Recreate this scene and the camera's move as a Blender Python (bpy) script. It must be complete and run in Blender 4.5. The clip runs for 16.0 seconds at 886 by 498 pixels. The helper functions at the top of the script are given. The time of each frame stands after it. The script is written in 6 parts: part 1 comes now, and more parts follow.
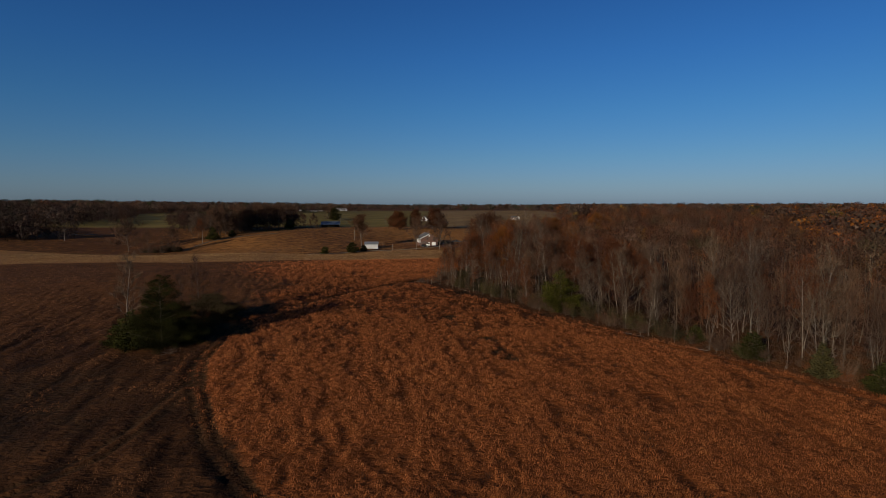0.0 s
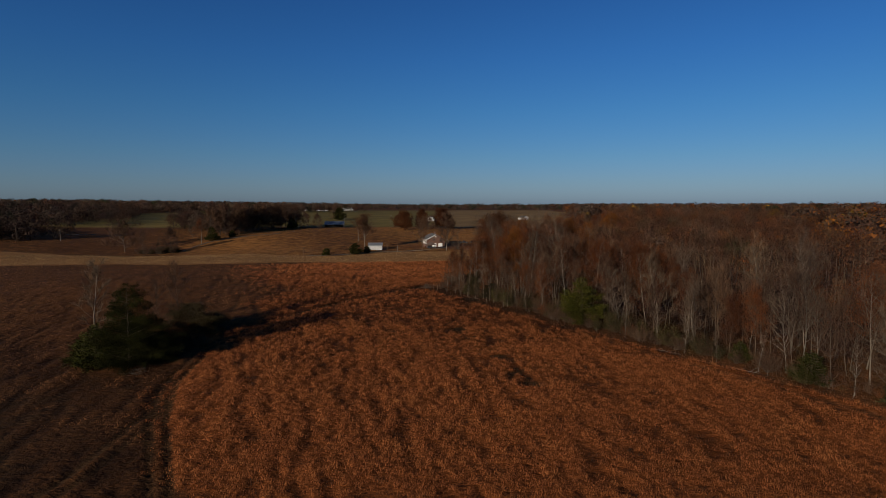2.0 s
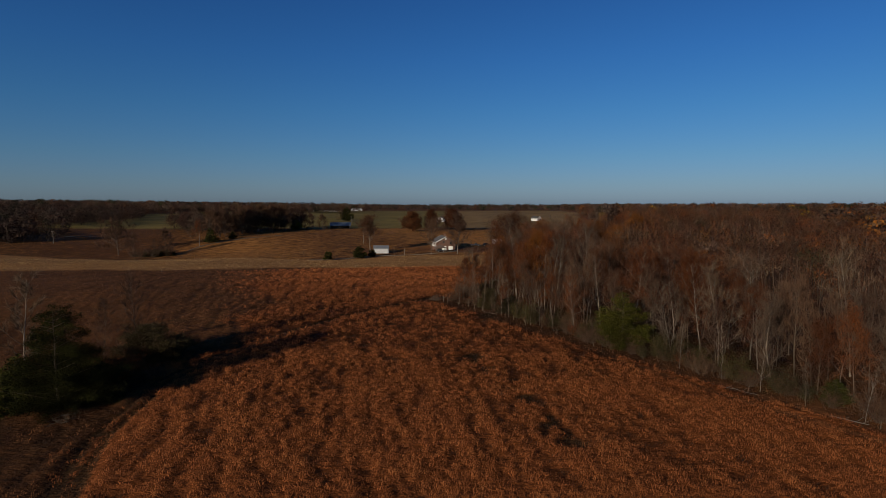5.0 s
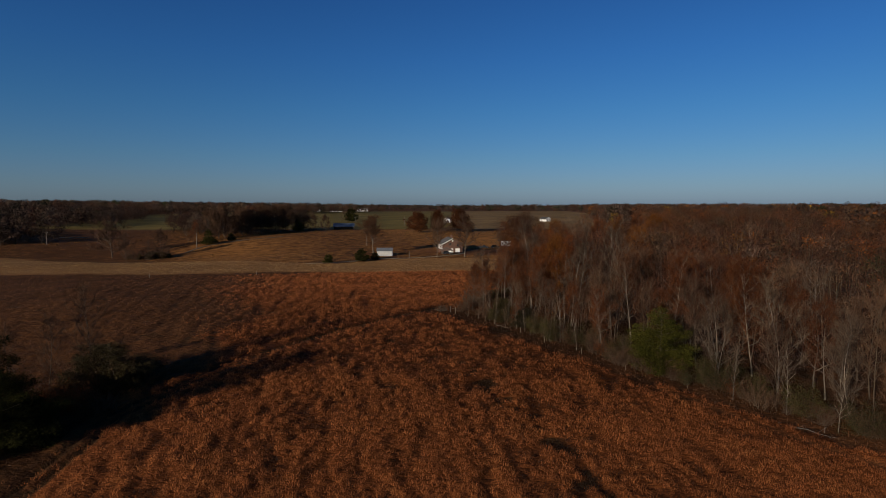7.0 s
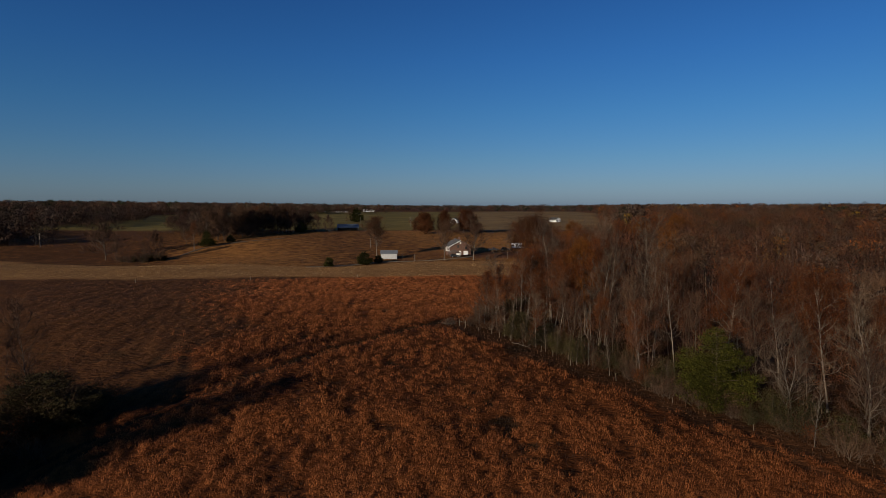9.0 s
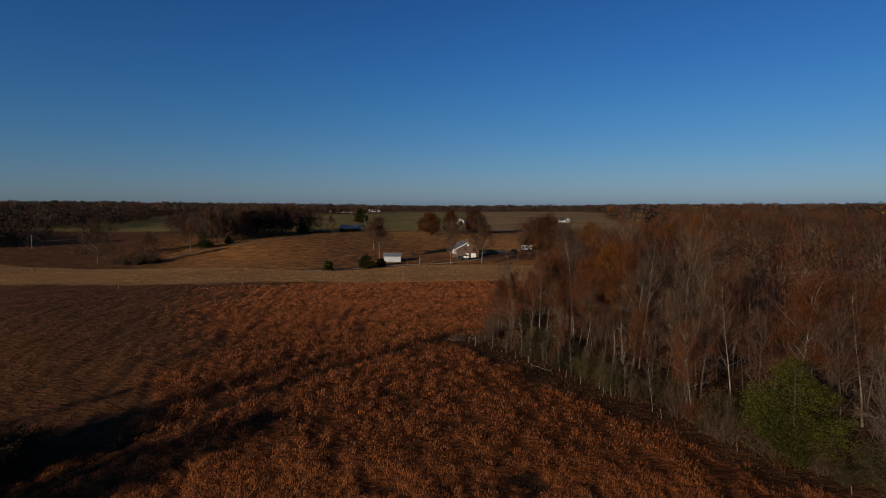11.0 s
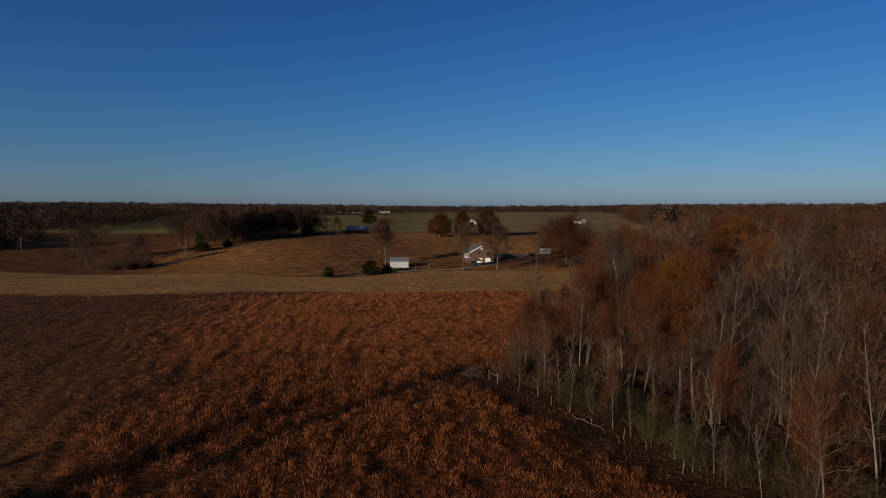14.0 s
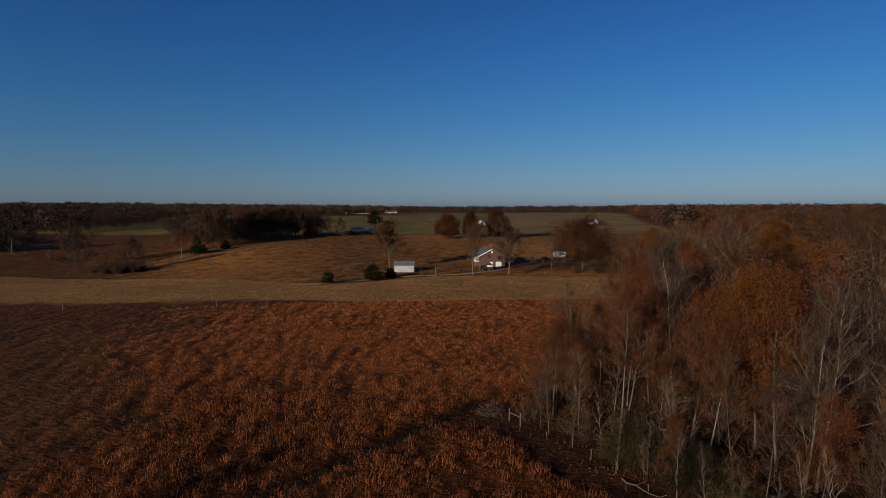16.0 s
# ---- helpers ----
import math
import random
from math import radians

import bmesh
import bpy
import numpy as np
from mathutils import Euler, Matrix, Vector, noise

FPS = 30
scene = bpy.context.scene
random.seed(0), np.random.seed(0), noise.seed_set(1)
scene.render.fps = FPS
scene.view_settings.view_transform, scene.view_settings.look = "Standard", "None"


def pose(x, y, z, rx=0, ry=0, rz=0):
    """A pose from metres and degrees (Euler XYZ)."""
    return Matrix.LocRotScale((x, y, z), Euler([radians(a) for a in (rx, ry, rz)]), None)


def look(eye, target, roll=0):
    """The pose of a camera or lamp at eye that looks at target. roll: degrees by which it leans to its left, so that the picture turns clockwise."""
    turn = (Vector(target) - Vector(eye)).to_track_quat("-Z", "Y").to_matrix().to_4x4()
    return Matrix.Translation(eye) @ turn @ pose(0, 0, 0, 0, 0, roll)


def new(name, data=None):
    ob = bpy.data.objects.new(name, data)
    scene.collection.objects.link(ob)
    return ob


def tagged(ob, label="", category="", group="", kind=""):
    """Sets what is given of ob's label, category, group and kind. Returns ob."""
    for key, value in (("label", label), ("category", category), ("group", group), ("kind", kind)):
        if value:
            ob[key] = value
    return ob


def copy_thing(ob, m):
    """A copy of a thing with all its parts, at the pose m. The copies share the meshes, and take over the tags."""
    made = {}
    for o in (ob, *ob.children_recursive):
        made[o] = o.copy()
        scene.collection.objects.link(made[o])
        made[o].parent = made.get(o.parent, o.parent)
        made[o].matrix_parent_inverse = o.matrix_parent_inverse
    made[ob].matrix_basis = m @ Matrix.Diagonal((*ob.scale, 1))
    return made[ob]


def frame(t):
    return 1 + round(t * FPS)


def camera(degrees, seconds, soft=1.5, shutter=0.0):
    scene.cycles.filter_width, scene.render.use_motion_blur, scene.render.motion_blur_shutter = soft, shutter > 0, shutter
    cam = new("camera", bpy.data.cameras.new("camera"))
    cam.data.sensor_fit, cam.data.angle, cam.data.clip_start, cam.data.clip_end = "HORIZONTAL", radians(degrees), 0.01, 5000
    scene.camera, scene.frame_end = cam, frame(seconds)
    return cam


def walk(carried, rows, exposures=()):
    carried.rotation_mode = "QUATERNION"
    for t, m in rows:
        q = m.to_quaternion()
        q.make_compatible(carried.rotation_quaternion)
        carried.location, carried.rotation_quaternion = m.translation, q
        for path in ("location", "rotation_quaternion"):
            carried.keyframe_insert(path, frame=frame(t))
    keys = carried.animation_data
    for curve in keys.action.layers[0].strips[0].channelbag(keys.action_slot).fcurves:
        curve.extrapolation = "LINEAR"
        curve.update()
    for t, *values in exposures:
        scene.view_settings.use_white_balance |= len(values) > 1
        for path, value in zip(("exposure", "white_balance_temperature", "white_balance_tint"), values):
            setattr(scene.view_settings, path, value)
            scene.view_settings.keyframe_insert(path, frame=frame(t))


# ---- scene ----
cam = camera(77.7, 16.0, 0.9)
METRES, EYE, TILT, LEAN, TURN = 110.0, 27.2, 2.3, -0.9, 0.0
ROWS = [
    (0.0, 0.0, 0.0, 0.0, -0.11, -7.07, 0.88),
    (0.5, -0.0003, 0.0302, -0.0017, 0.06, -7.08, 0.87),
    (1.0, -0.0003, 0.0609, -0.0034, 0.24, -7.08, 0.88),
    (1.5, -0.0007, 0.092, -0.0049, 0.43, -7.08, 0.86),
    (2.0, -0.0016, 0.1228, -0.0065, 0.59, -7.09, 0.87),
    (2.5, -0.0022, 0.1536, -0.008, 0.77, -7.09, 0.87),
    (3.0, -0.0032, 0.184, -0.0095, 0.95, -7.1, 0.87),
    (3.5, -0.0043, 0.2121, -0.0108, 1.11, -7.08, 0.88),
    (4.0, -0.0053, 0.2426, -0.0121, 1.28, -7.07, 0.91),
    (6.5, -0.009, 0.3997, -0.0198, 2.12, -6.98, 0.99),
    (7.0, -0.011, 0.4321, -0.0214, 2.29, -6.98, 1.0),
    (7.5, -0.0131, 0.4646, -0.0236, 2.47, -6.96, 1.02),
    (8.0, -0.0149, 0.4968, -0.0253, 2.64, -6.95, 1.02),
    (8.5, -0.0168, 0.529, -0.0265, 2.82, -6.94, 1.03),
    (9.0, -0.0188, 0.5613, -0.0281, 3.0, -6.92, 1.06),
    (11.5, -0.029, 0.7166, -0.0354, 3.81, -6.88, 1.14),
    (12.0, -0.0313, 0.7471, -0.0366, 4.0, -6.86, 1.16),
    (12.5, -0.0337, 0.7772, -0.0378, 4.19, -6.86, 1.18),
    (13.0, -0.0364, 0.8071, -0.0392, 4.38, -6.83, 1.18),
    (13.5, -0.0389, 0.837, -0.0406, 4.55, -6.83, 1.23),
    (14.0, -0.0416, 0.8676, -0.042, 4.74, -6.82, 1.25),
    (14.5, -0.0445, 0.8986, -0.0434, 4.93, -6.8, 1.23),
    (15.0, -0.0474, 0.9309, -0.045, 5.12, -6.79, 1.24),
    (15.5, -0.0509, 0.9638, -0.0464, 5.3, -6.78, 1.27),
    (16.0, -0.0547, 0.9969, -0.0474, 5.49, -6.76, 1.29),
]
walk(cam, [(t, pose(0, 0, EYE, TILT, LEAN, TURN) @ pose(METRES * x, METRES * y, METRES * z, 90 + pitch, roll, yaw)) for t, x, y, z, yaw, pitch, roll in ROWS])

# ---- sky, sun and exposure ----
SUN_EL, SUN_AZ = 14.2, 217.5          # degrees; azimuth clockwise from +y
to_sun = Vector((math.sin(radians(SUN_AZ)) * math.cos(radians(SUN_EL)),
                 math.cos(radians(SUN_AZ)) * math.cos(radians(SUN_EL)), math.sin(radians(SUN_EL))))
world = bpy.data.worlds.new("sky")
scene.world = world
world.use_nodes = True
wn, wl = world.node_tree.nodes, world.node_tree.links
wn.clear()
sky = wn.new("ShaderNodeTexSky")
sky.sky_type = "NISHITA"
sky.sun_disc = False
sky.sun_elevation, sky.sun_rotation = radians(SUN_EL), radians(SUN_AZ)
sky.altitude, sky.air_density, sky.dust_density, sky.ozone_density = 200, 1.0, 0.6, 2.0
parts = wn.new("ShaderNodeSeparateColor")   # a clear, deep blue autumn sky: the channels are mixed anew
joined = wn.new("ShaderNodeCombineColor")
wl.new(sky.outputs[0], parts.inputs[0])
for channel, (of_red, of_blue) in enumerate(((0.60, -0.105), (0.68, 0.255), (0.26, 1.22))):
    first, second = wn.new("ShaderNodeMath"), wn.new("ShaderNodeMath")
    first.operation, second.operation = "MULTIPLY", "MULTIPLY_ADD"
    first.inputs[1].default_value, second.inputs[1].default_value = of_red, of_blue
    wl.new(parts.outputs[0], first.inputs[0])
    wl.new(parts.outputs[2], second.inputs[0])
    wl.new(first.outputs[0], second.inputs[2])
    wl.new(second.outputs[0], joined.inputs[channel])
spot_of = wn.new("ShaderNodeTexCoord")      # deeper overhead, greyer in the haze along the horizon
height_of = wn.new("ShaderNodeSeparateXYZ")
wl.new(spot_of.outputs["Generated"], height_of.inputs[0])
deepen = wn.new("ShaderNodeValToRGB")
while len(deepen.color_ramp.elements) < 6:
    deepen.color_ramp.elements.new(0.5)
for stop, (at, colour) in zip(deepen.color_ramp.elements, ((0.0, (1.12, 0.99, 1.06)), (0.035, (1.05, 1.02, 0.97)), (0.08, (0.97, 1.05, 0.95)),
                                                           (0.16, (0.85, 1.02, 1.0)), (0.247, (0.77, 0.93, 1.05)), (0.33, (0.74, 0.84, 1.02)))):
    stop.position, stop.color = at, (*colour, 1)
wl.new(height_of.outputs[2], deepen.inputs[0])
deep = wn.new("ShaderNodeMix")
deep.data_type, deep.blend_type = "RGBA", "MULTIPLY"
deep.inputs[0].default_value = 1.0
wl.new(joined.outputs[0], deep.inputs[6])
wl.new(deepen.outputs[0], deep.inputs[7])
back = wn.new("ShaderNodeBackground")
back.inputs["Strength"].default_value = 0.05
wout = wn.new("ShaderNodeOutputWorld")
wl.new(deep.outputs[2], back.inputs[0])
wl.new(back.outputs[0], wout.inputs[0])

sun = new("sun", bpy.data.lights.new("sun", "SUN"))
sun.data.energy, sun.data.angle, sun.data.color = 5.0, radians(0.5), (1.0, 0.87, 0.69)
sun.matrix_world = look(to_sun * 400, (0, 0, 0))
scene.view_settings.exposure = 0.1


# ---- the lie of the land ----
def smooth(a, b, v):
    s = np.clip((v - a) / (b - a), 0.0, 1.0)
    return s * s * (3 - 2 * s)


def bump(x, y, cx, cy, sx, sy):
    return np.exp(-((x - cx) / sx) ** 2 - ((y - cy) / sy) ** 2)


def land(x, y):
    """Height of the ground, in metres, for arrays or numbers."""
    x, y = np.asarray(x, float), np.asarray(y, float)
    z = -3.2 + 4.0 * smooth(20, 115, y) + 1.3 * smooth(100, 175, y)      # the near field climbs to a low crest
    z = z - 1.0 * smooth(185, 245, y) + 4.9 * smooth(285, 430, y) + 1.0 * smooth(430, 700, y)
    z = z - 1.9 * smooth(18, 70, np.abs(x + 5)) * (1 - smooth(110, 170, y))  # it falls off to both sides
    z = z + 1.6 * bump(x, y, -85, 175, 45, 45)
    z = z - 5.5 * bump(x, y, -185, 335, 75, 42) - 3.0 * bump(x, y, -270, 420, 70, 60)  # the ditch in the left hollow
    z = z + 7.0 * smooth(250, 800, -x) * smooth(650, 1050, y)           # a wooded hill to the left
    z = z + 1.5 * smooth(200, 900, x) * smooth(200, 900, y) + 2.0 * smooth(150, 700, -x) * smooth(350, 800, y)
    return z + 0.25 * np.sin(x * 0.061 + 1.3) * np.sin(y * 0.047) + 0.12 * np.sin(x * 0.17) * np.sin(y * 0.13 + 2)


LATTICE = np.random.default_rng(77).uniform(0, 1, (256, 256))


def lumps(x, y, size, shift=0):
    """Soft noise between 0 and 1 with features of the given size in metres."""
    u, v = np.asarray(x, float) / size + 31.7 * shift, np.asarray(y, float) / size + 17.3 * shift
    i, j = np.floor(u).astype(int), np.floor(v).astype(int)
    a, b = u - i, v - j
    a, b = a * a * (3 - 2 * a), b * b * (3 - 2 * b)
    i0, i1, j0, j1 = i % 256, (i + 1) % 256, j % 256, (j + 1) % 256
    return (LATTICE[i0, j0] * (1 - a) + LATTICE[i1, j0] * a) * (1 - b) + (LATTICE[i0, j1] * (1 - a) + LATTICE[i1, j1] * a) * b


def tufts(x, y):
    """How thick the grass stands: tussocks of a stride or two with open gaps between."""
    u = x + 0.25 * y                     # old sowing rows run this way
    n = 0.42 * lumps(u, y * 0.22, 1.0) + 0.42 * lumps(u, y * 0.55, 0.62, 4) + 0.16 * lumps(x, y, 6.0, 1)
    return smooth(0.2, 0.6, n)


# ---- materials ----
def nodes_of(name):
    mat = bpy.data.materials.new(name)
    mat.use_nodes = True
    nt = mat.node_tree
    return mat, nt, nt.nodes["Principled BSDF"]


def node(nt, kind, **values):
    n = nt.nodes.new(kind)
    for key, value in values.items():
        n.inputs[key.replace("_", " ")].default_value = value
    return n


def ramp(nt, source, stops):
    r = nt.nodes.new("ShaderNodeValToRGB")
    while len(r.color_ramp.elements) < len(stops):
        r.color_ramp.elements.new(0.5)
    for e, (at, colour) in zip(r.color_ramp.elements, stops):
        e.position, e.color = at, (*colour, 1)
    nt.links.new(source, r.inputs[0])
    return r.outputs[0]


def mixed(nt, factor, a, b, mode="MIX"):
    m = nt.nodes.new("ShaderNodeMix")
    m.data_type, m.blend_type = "RGBA", mode
    for socket, value in ((m.inputs[0], factor), (m.inputs[6], a), (m.inputs[7], b)):
        if isinstance(value, (int, float)):
            socket.default_value = value
        elif isinstance(value, tuple):
            socket.default_value = (*value, 1)
        else:
            nt.links.new(value, socket)
    return m.outputs[2]


def speckle(nt, where, scale, detail=4.0, rough=0.6, stretch=None):
    if stretch:
        mp = nt.nodes.new("ShaderNodeMapping")
        mp.inputs["Scale"].default_value = stretch
        nt.links.new(where, mp.inputs[0])
        where = mp.outputs[0]
    n = node(nt, "ShaderNodeTexNoise", Scale=scale, Detail=detail, Roughness=rough)
    nt.links.new(where, n.inputs["Vector"])
    return n.outputs[0]


def relief(nt, bsdf, height, strength, distance=0.05):
    b = node(nt, "ShaderNodeBump", Strength=strength, Distance=distance)
    nt.links.new(height, b.inputs["Height"])
    nt.links.new(b.outputs[0], bsdf.inputs["Normal"])


def plain(name, dark, light, rough=0.8, scale=3.0, grain=25.0, metal=0.0, bumpy=0.25, stretch=None, vary=0.25, specular=0.3):
    """A surface whose colour wanders between two tones at two scales, with fine relief."""
    mat, nt, bsdf = nodes_of(name)
    where = nt.nodes.new("ShaderNodeTexCoord").outputs["Object"]
    big, small = speckle(nt, where, scale, 5, stretch=stretch), speckle(nt, where, grain, 3, stretch=stretch)
    tone = ramp(nt, mixed(nt, 0.4, big, small), ((0.3, dark), (0.7, light)))
    info = nt.nodes.new("ShaderNodeObjectInfo").outputs["Random"]
    v = 1 - vary
    tone = mixed(nt, 1.0, tone, ramp(nt, info, ((0, (v, v, v)), (1, (1 + vary * 0.4, 1 + vary * 0.3, 1 + vary * 0.2)))), "MULTIPLY")
    nt.links.new(tone, bsdf.inputs["Base Color"])
    bsdf.inputs["Roughness"].default_value, bsdf.inputs["Metallic"].default_value = rough, metal
    bsdf.inputs["Specular IOR Level"].default_value = specular
    relief(nt, bsdf, small, bumpy, 0.02)
    return mat


def leafy(name, stops, rough=0.9, shine=0.05, through_light=0.25):
    """Leaves, blades or twigs: each island takes its own tone, each plant a slight cast; thin, so some light passes."""
    mat, nt, bsdf = nodes_of(name)
    geo = nt.nodes.new("ShaderNodeNewGeometry")
    tone = ramp(nt, geo.outputs["Random Per Island"], stops)
    info = nt.nodes.new("ShaderNodeObjectInfo").outputs["Random"]
    tone = mixed(nt, 1.0, tone, ramp(nt, info, ((0, (0.62, 0.6, 0.62)), (0.5, (0.95, 0.9, 0.85)), (1, (1.25, 1.2, 1.05)))), "MULTIPLY")
    nt.links.new(tone, bsdf.inputs["Base Color"])
    bsdf.inputs["Roughness"].default_value = rough
    bsdf.inputs["Specular IOR Level"].default_value = shine
    if through_light:
        t = nt.nodes.new("ShaderNodeBsdfTranslucent")
        nt.links.new(tone, t.inputs[0])
        m = nt.nodes.new("ShaderNodeMixShader")
        m.inputs[0].default_value = through_light
        out = nt.nodes["Material Output"]
        nt.links.new(bsdf.outputs[0], m.inputs[1])
        nt.links.new(t.outputs[0], m.inputs[2])
        nt.links.new(m.outputs[0], out.inputs[0])
    return mat


def tinted(name, rough=0.85, spread=0.3, through_light=0.0):
    """Growth whose base colour is stored plant by plant."""
    mat, nt, bsdf = nodes_of(name)
    a = nt.nodes.new("ShaderNodeAttribute")
    a.attribute_name = "tint"
    geo = nt.nodes.new("ShaderNodeNewGeometry")
    lo, hi = 1 - spread, 1 + spread
    tone = mixed(nt, 1.0, a.outputs["Color"], ramp(nt, geo.outputs["Random Per Island"], ((0, (lo, lo, lo)), (1, (hi, hi, hi)))), "MULTIPLY")
    nt.links.new(tone, bsdf.inputs["Base Color"])
    bsdf.inputs["Roughness"].default_value, bsdf.inputs["Specular IOR Level"].default_value = rough, 0.1
    if through_light:
        t, m = nt.nodes.new("ShaderNodeBsdfTranslucent"), nt.nodes.new("ShaderNodeMixShader")
        nt.links.new(tone, t.inputs[0])
        m.inputs[0].default_value = through_light
        nt.links.new(bsdf.outputs[0], m.inputs[1])
        nt.links.new(t.outputs[0], m.inputs[2])
        nt.links.new(m.outputs[0], nt.nodes["Material Output"].inputs[0])
    return mat


def ground_material():
    mat, nt, bsdf = nodes_of("fields")
    where = nt.nodes.new("ShaderNodeTexCoord").outputs["Object"]
    wide, mid, fine = speckle(nt, where, 0.02, 4), speckle(nt, where, 0.22, 5, 0.65), speckle(nt, where, 2.2, 4, 0.7)
    rows = speckle(nt, where, 2.4, 5, 0.8, (0.5, 1.1, 1))
    both = mixed(nt, 0.5, mid, fine)
    tussock = speckle(nt, where, 1.1, 3, 0.55, (0.7, 1.25, 1))
    cover = nt.nodes.new("ShaderNodeAttribute")
    cover.attribute_name = "cover"
    wear = nt.nodes.new("ShaderNodeAttribute")
    wear.attribute_name = "wear"
    split = nt.nodes.new("ShaderNodeSeparateColor")
    nt.links.new(cover.outputs["Color"], split.inputs[0])
    split2 = nt.nodes.new("ShaderNodeSeparateColor")
    nt.links.new(wear.outputs["Color"], split2.inputs[0])
    tone = ramp(nt, both, ((0.3, (0.029, 0.0118, 0.0046)), (0.5, (0.068, 0.0284, 0.0108)), (0.72, (0.106, 0.0465, 0.0176))))
    orange = ramp(nt, both, ((0.3, (0.07, 0.022, 0.0072)), (0.52, (0.132, 0.0415, 0.0124)), (0.75, (0.19, 0.0625, 0.0185))))
    stubble = ramp(nt, mixed(nt, 0.5, rows, fine), ((0.32, (0.085, 0.042, 0.015)), (0.5, (0.225, 0.115, 0.043)), (0.7, (0.42, 0.235, 0.094))))
    green = ramp(nt, mixed(nt, 0.5, wide, mid), ((0.3, (0.08, 0.063, 0.019)), (0.5, (0.122, 0.094, 0.028)), (0.7, (0.16, 0.116, 0.039))))
    litter = ramp(nt, both, ((0.3, (0.052, 0.0222, 0.0092)), (0.55, (0.116, 0.049, 0.0196)), (0.75, (0.186, 0.086, 0.036))))
    track = ramp(nt, both, ((0.3, (0.023, 0.0115, 0.005)), (0.55, (0.044, 0.022, 0.0092)), (0.75, (0.066, 0.035, 0.015))))
    pale = ramp(nt, mixed(nt, 0.5, wide, mid), ((0.3, (0.11, 0.07, 0.03)), (0.55, (0.175, 0.113, 0.051)), (0.75, (0.23, 0.148, 0.068))))
    hay = nt.nodes.new("ShaderNodeAttribute")
    hay.attribute_name = "hay"
    straw = ramp(nt, both, ((0.3, (0.118, 0.051, 0.0152)), (0.5, (0.222, 0.099, 0.0295)), (0.72, (0.315, 0.153, 0.047))))
    for factor, colour in ((hay.outputs["Fac"], straw), (split.outputs[0], orange), (split.outputs[1], stubble), (split.outputs[2], green),
                           (split2.outputs[2], pale), (split2.outputs[1], litter), (split2.outputs[0], track)):
        # ragged borders: the mask is pushed about by the noise before it mixes
        edge = nt.nodes.new("ShaderNodeMath")
        edge.operation = "MULTIPLY_ADD"
        nt.links.new(mid, edge.inputs[0])
        edge.inputs[1].default_value = 0.9
        nt.links.new(factor, edge.inputs[2])
        sharp = nt.nodes.new("ShaderNodeMapRange")
        sharp.inputs[1].default_value, sharp.inputs[2].default_value = 0.75, 1.1
        nt.links.new(edge.outputs[0], sharp.inputs[0])
        tone = mixed(nt, sharp.outputs[0], tone, colour)
    # thick darkens the colour: shade between and under the tussocks is painted in
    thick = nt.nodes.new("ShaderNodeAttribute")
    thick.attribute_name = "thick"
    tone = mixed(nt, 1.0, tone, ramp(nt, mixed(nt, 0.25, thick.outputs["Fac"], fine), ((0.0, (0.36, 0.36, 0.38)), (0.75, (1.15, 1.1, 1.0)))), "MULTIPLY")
    shade = ramp(nt, wide, ((0.3, (0.82, 0.82, 0.85)), (0.7, (1.15, 1.12, 1.05))))
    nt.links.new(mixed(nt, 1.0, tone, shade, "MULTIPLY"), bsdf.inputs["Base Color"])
    bsdf.inputs["Roughness"].default_value, bsdf.inputs["Specular IOR Level"].default_value = 0.95, 0.05
    relief(nt, bsdf, mixed(nt, 0.3, tussock, fine), 0.85, 0.55)
    return mat


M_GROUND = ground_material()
M_BARK = plain("pale_bark", (0.045, 0.036, 0.028), (0.23, 0.19, 0.148), 0.9, 0.5, 5, stretch=(1, 1, 0.3), bumpy=0.5, vary=0.5)
M_BARK_DARK = plain("dark_bark", (0.0315, 0.0224, 0.015), (0.0945, 0.0701, 0.0476), 0.9, 1.2, 9, stretch=(1, 1, 0.3), bumpy=0.5)
M_TWIG = leafy("bare_twigs", ((0, (0.022, 0.0134, 0.0086)), (0.6, (0.06, 0.038, 0.025)), (1, (0.14, 0.1, 0.071))), 0.9, 0.1, 0)
M_TWIG_BROWN = leafy("brown_twigs", ((0, (0.026, 0.0136, 0.0084)), (0.6, (0.064, 0.0345, 0.021)), (1, (0.115, 0.067, 0.0435))), 0.9, 0.1, 0)
M_RUSSET = leafy("russet_leaves", ((0, (0.036, 0.0125, 0.0055)), (0.5, (0.09, 0.0275, 0.0096)), (1, (0.155, 0.05, 0.016))))
M_RUSSET_DARK = leafy("dark_russet_leaves", ((0, (0.022, 0.0085, 0.0042)), (0.5, (0.05, 0.0175, 0.0074)), (1, (0.088, 0.033, 0.013))))
M_ORANGE = leafy("orange_leaves", ((0, (0.07, 0.024, 0.0058)), (0.5, (0.138, 0.049, 0.0105)), (1, (0.2, 0.08, 0.018))))
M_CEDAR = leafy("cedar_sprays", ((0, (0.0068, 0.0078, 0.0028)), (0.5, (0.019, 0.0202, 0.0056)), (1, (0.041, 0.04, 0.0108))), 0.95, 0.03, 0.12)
# lighter copy of the cedar sprays: sunlight on the crown is in the colour
M_CEDAR_SUNLIT = leafy("cedar_sprays_in_sun", ((0, (0.02, 0.021, 0.0048)), (0.5, (0.052, 0.052, 0.0098)), (1, (0.115, 0.106, 0.019))), 0.95, 0.03, 0.15)
M_THICKET = leafy("thicket_leaves", ((0, (0.014, 0.0113, 0.005)), (0.5, (0.028, 0.0217, 0.0092)), (1, (0.047, 0.035, 0.016))), 0.8, 0.1, 0.1)
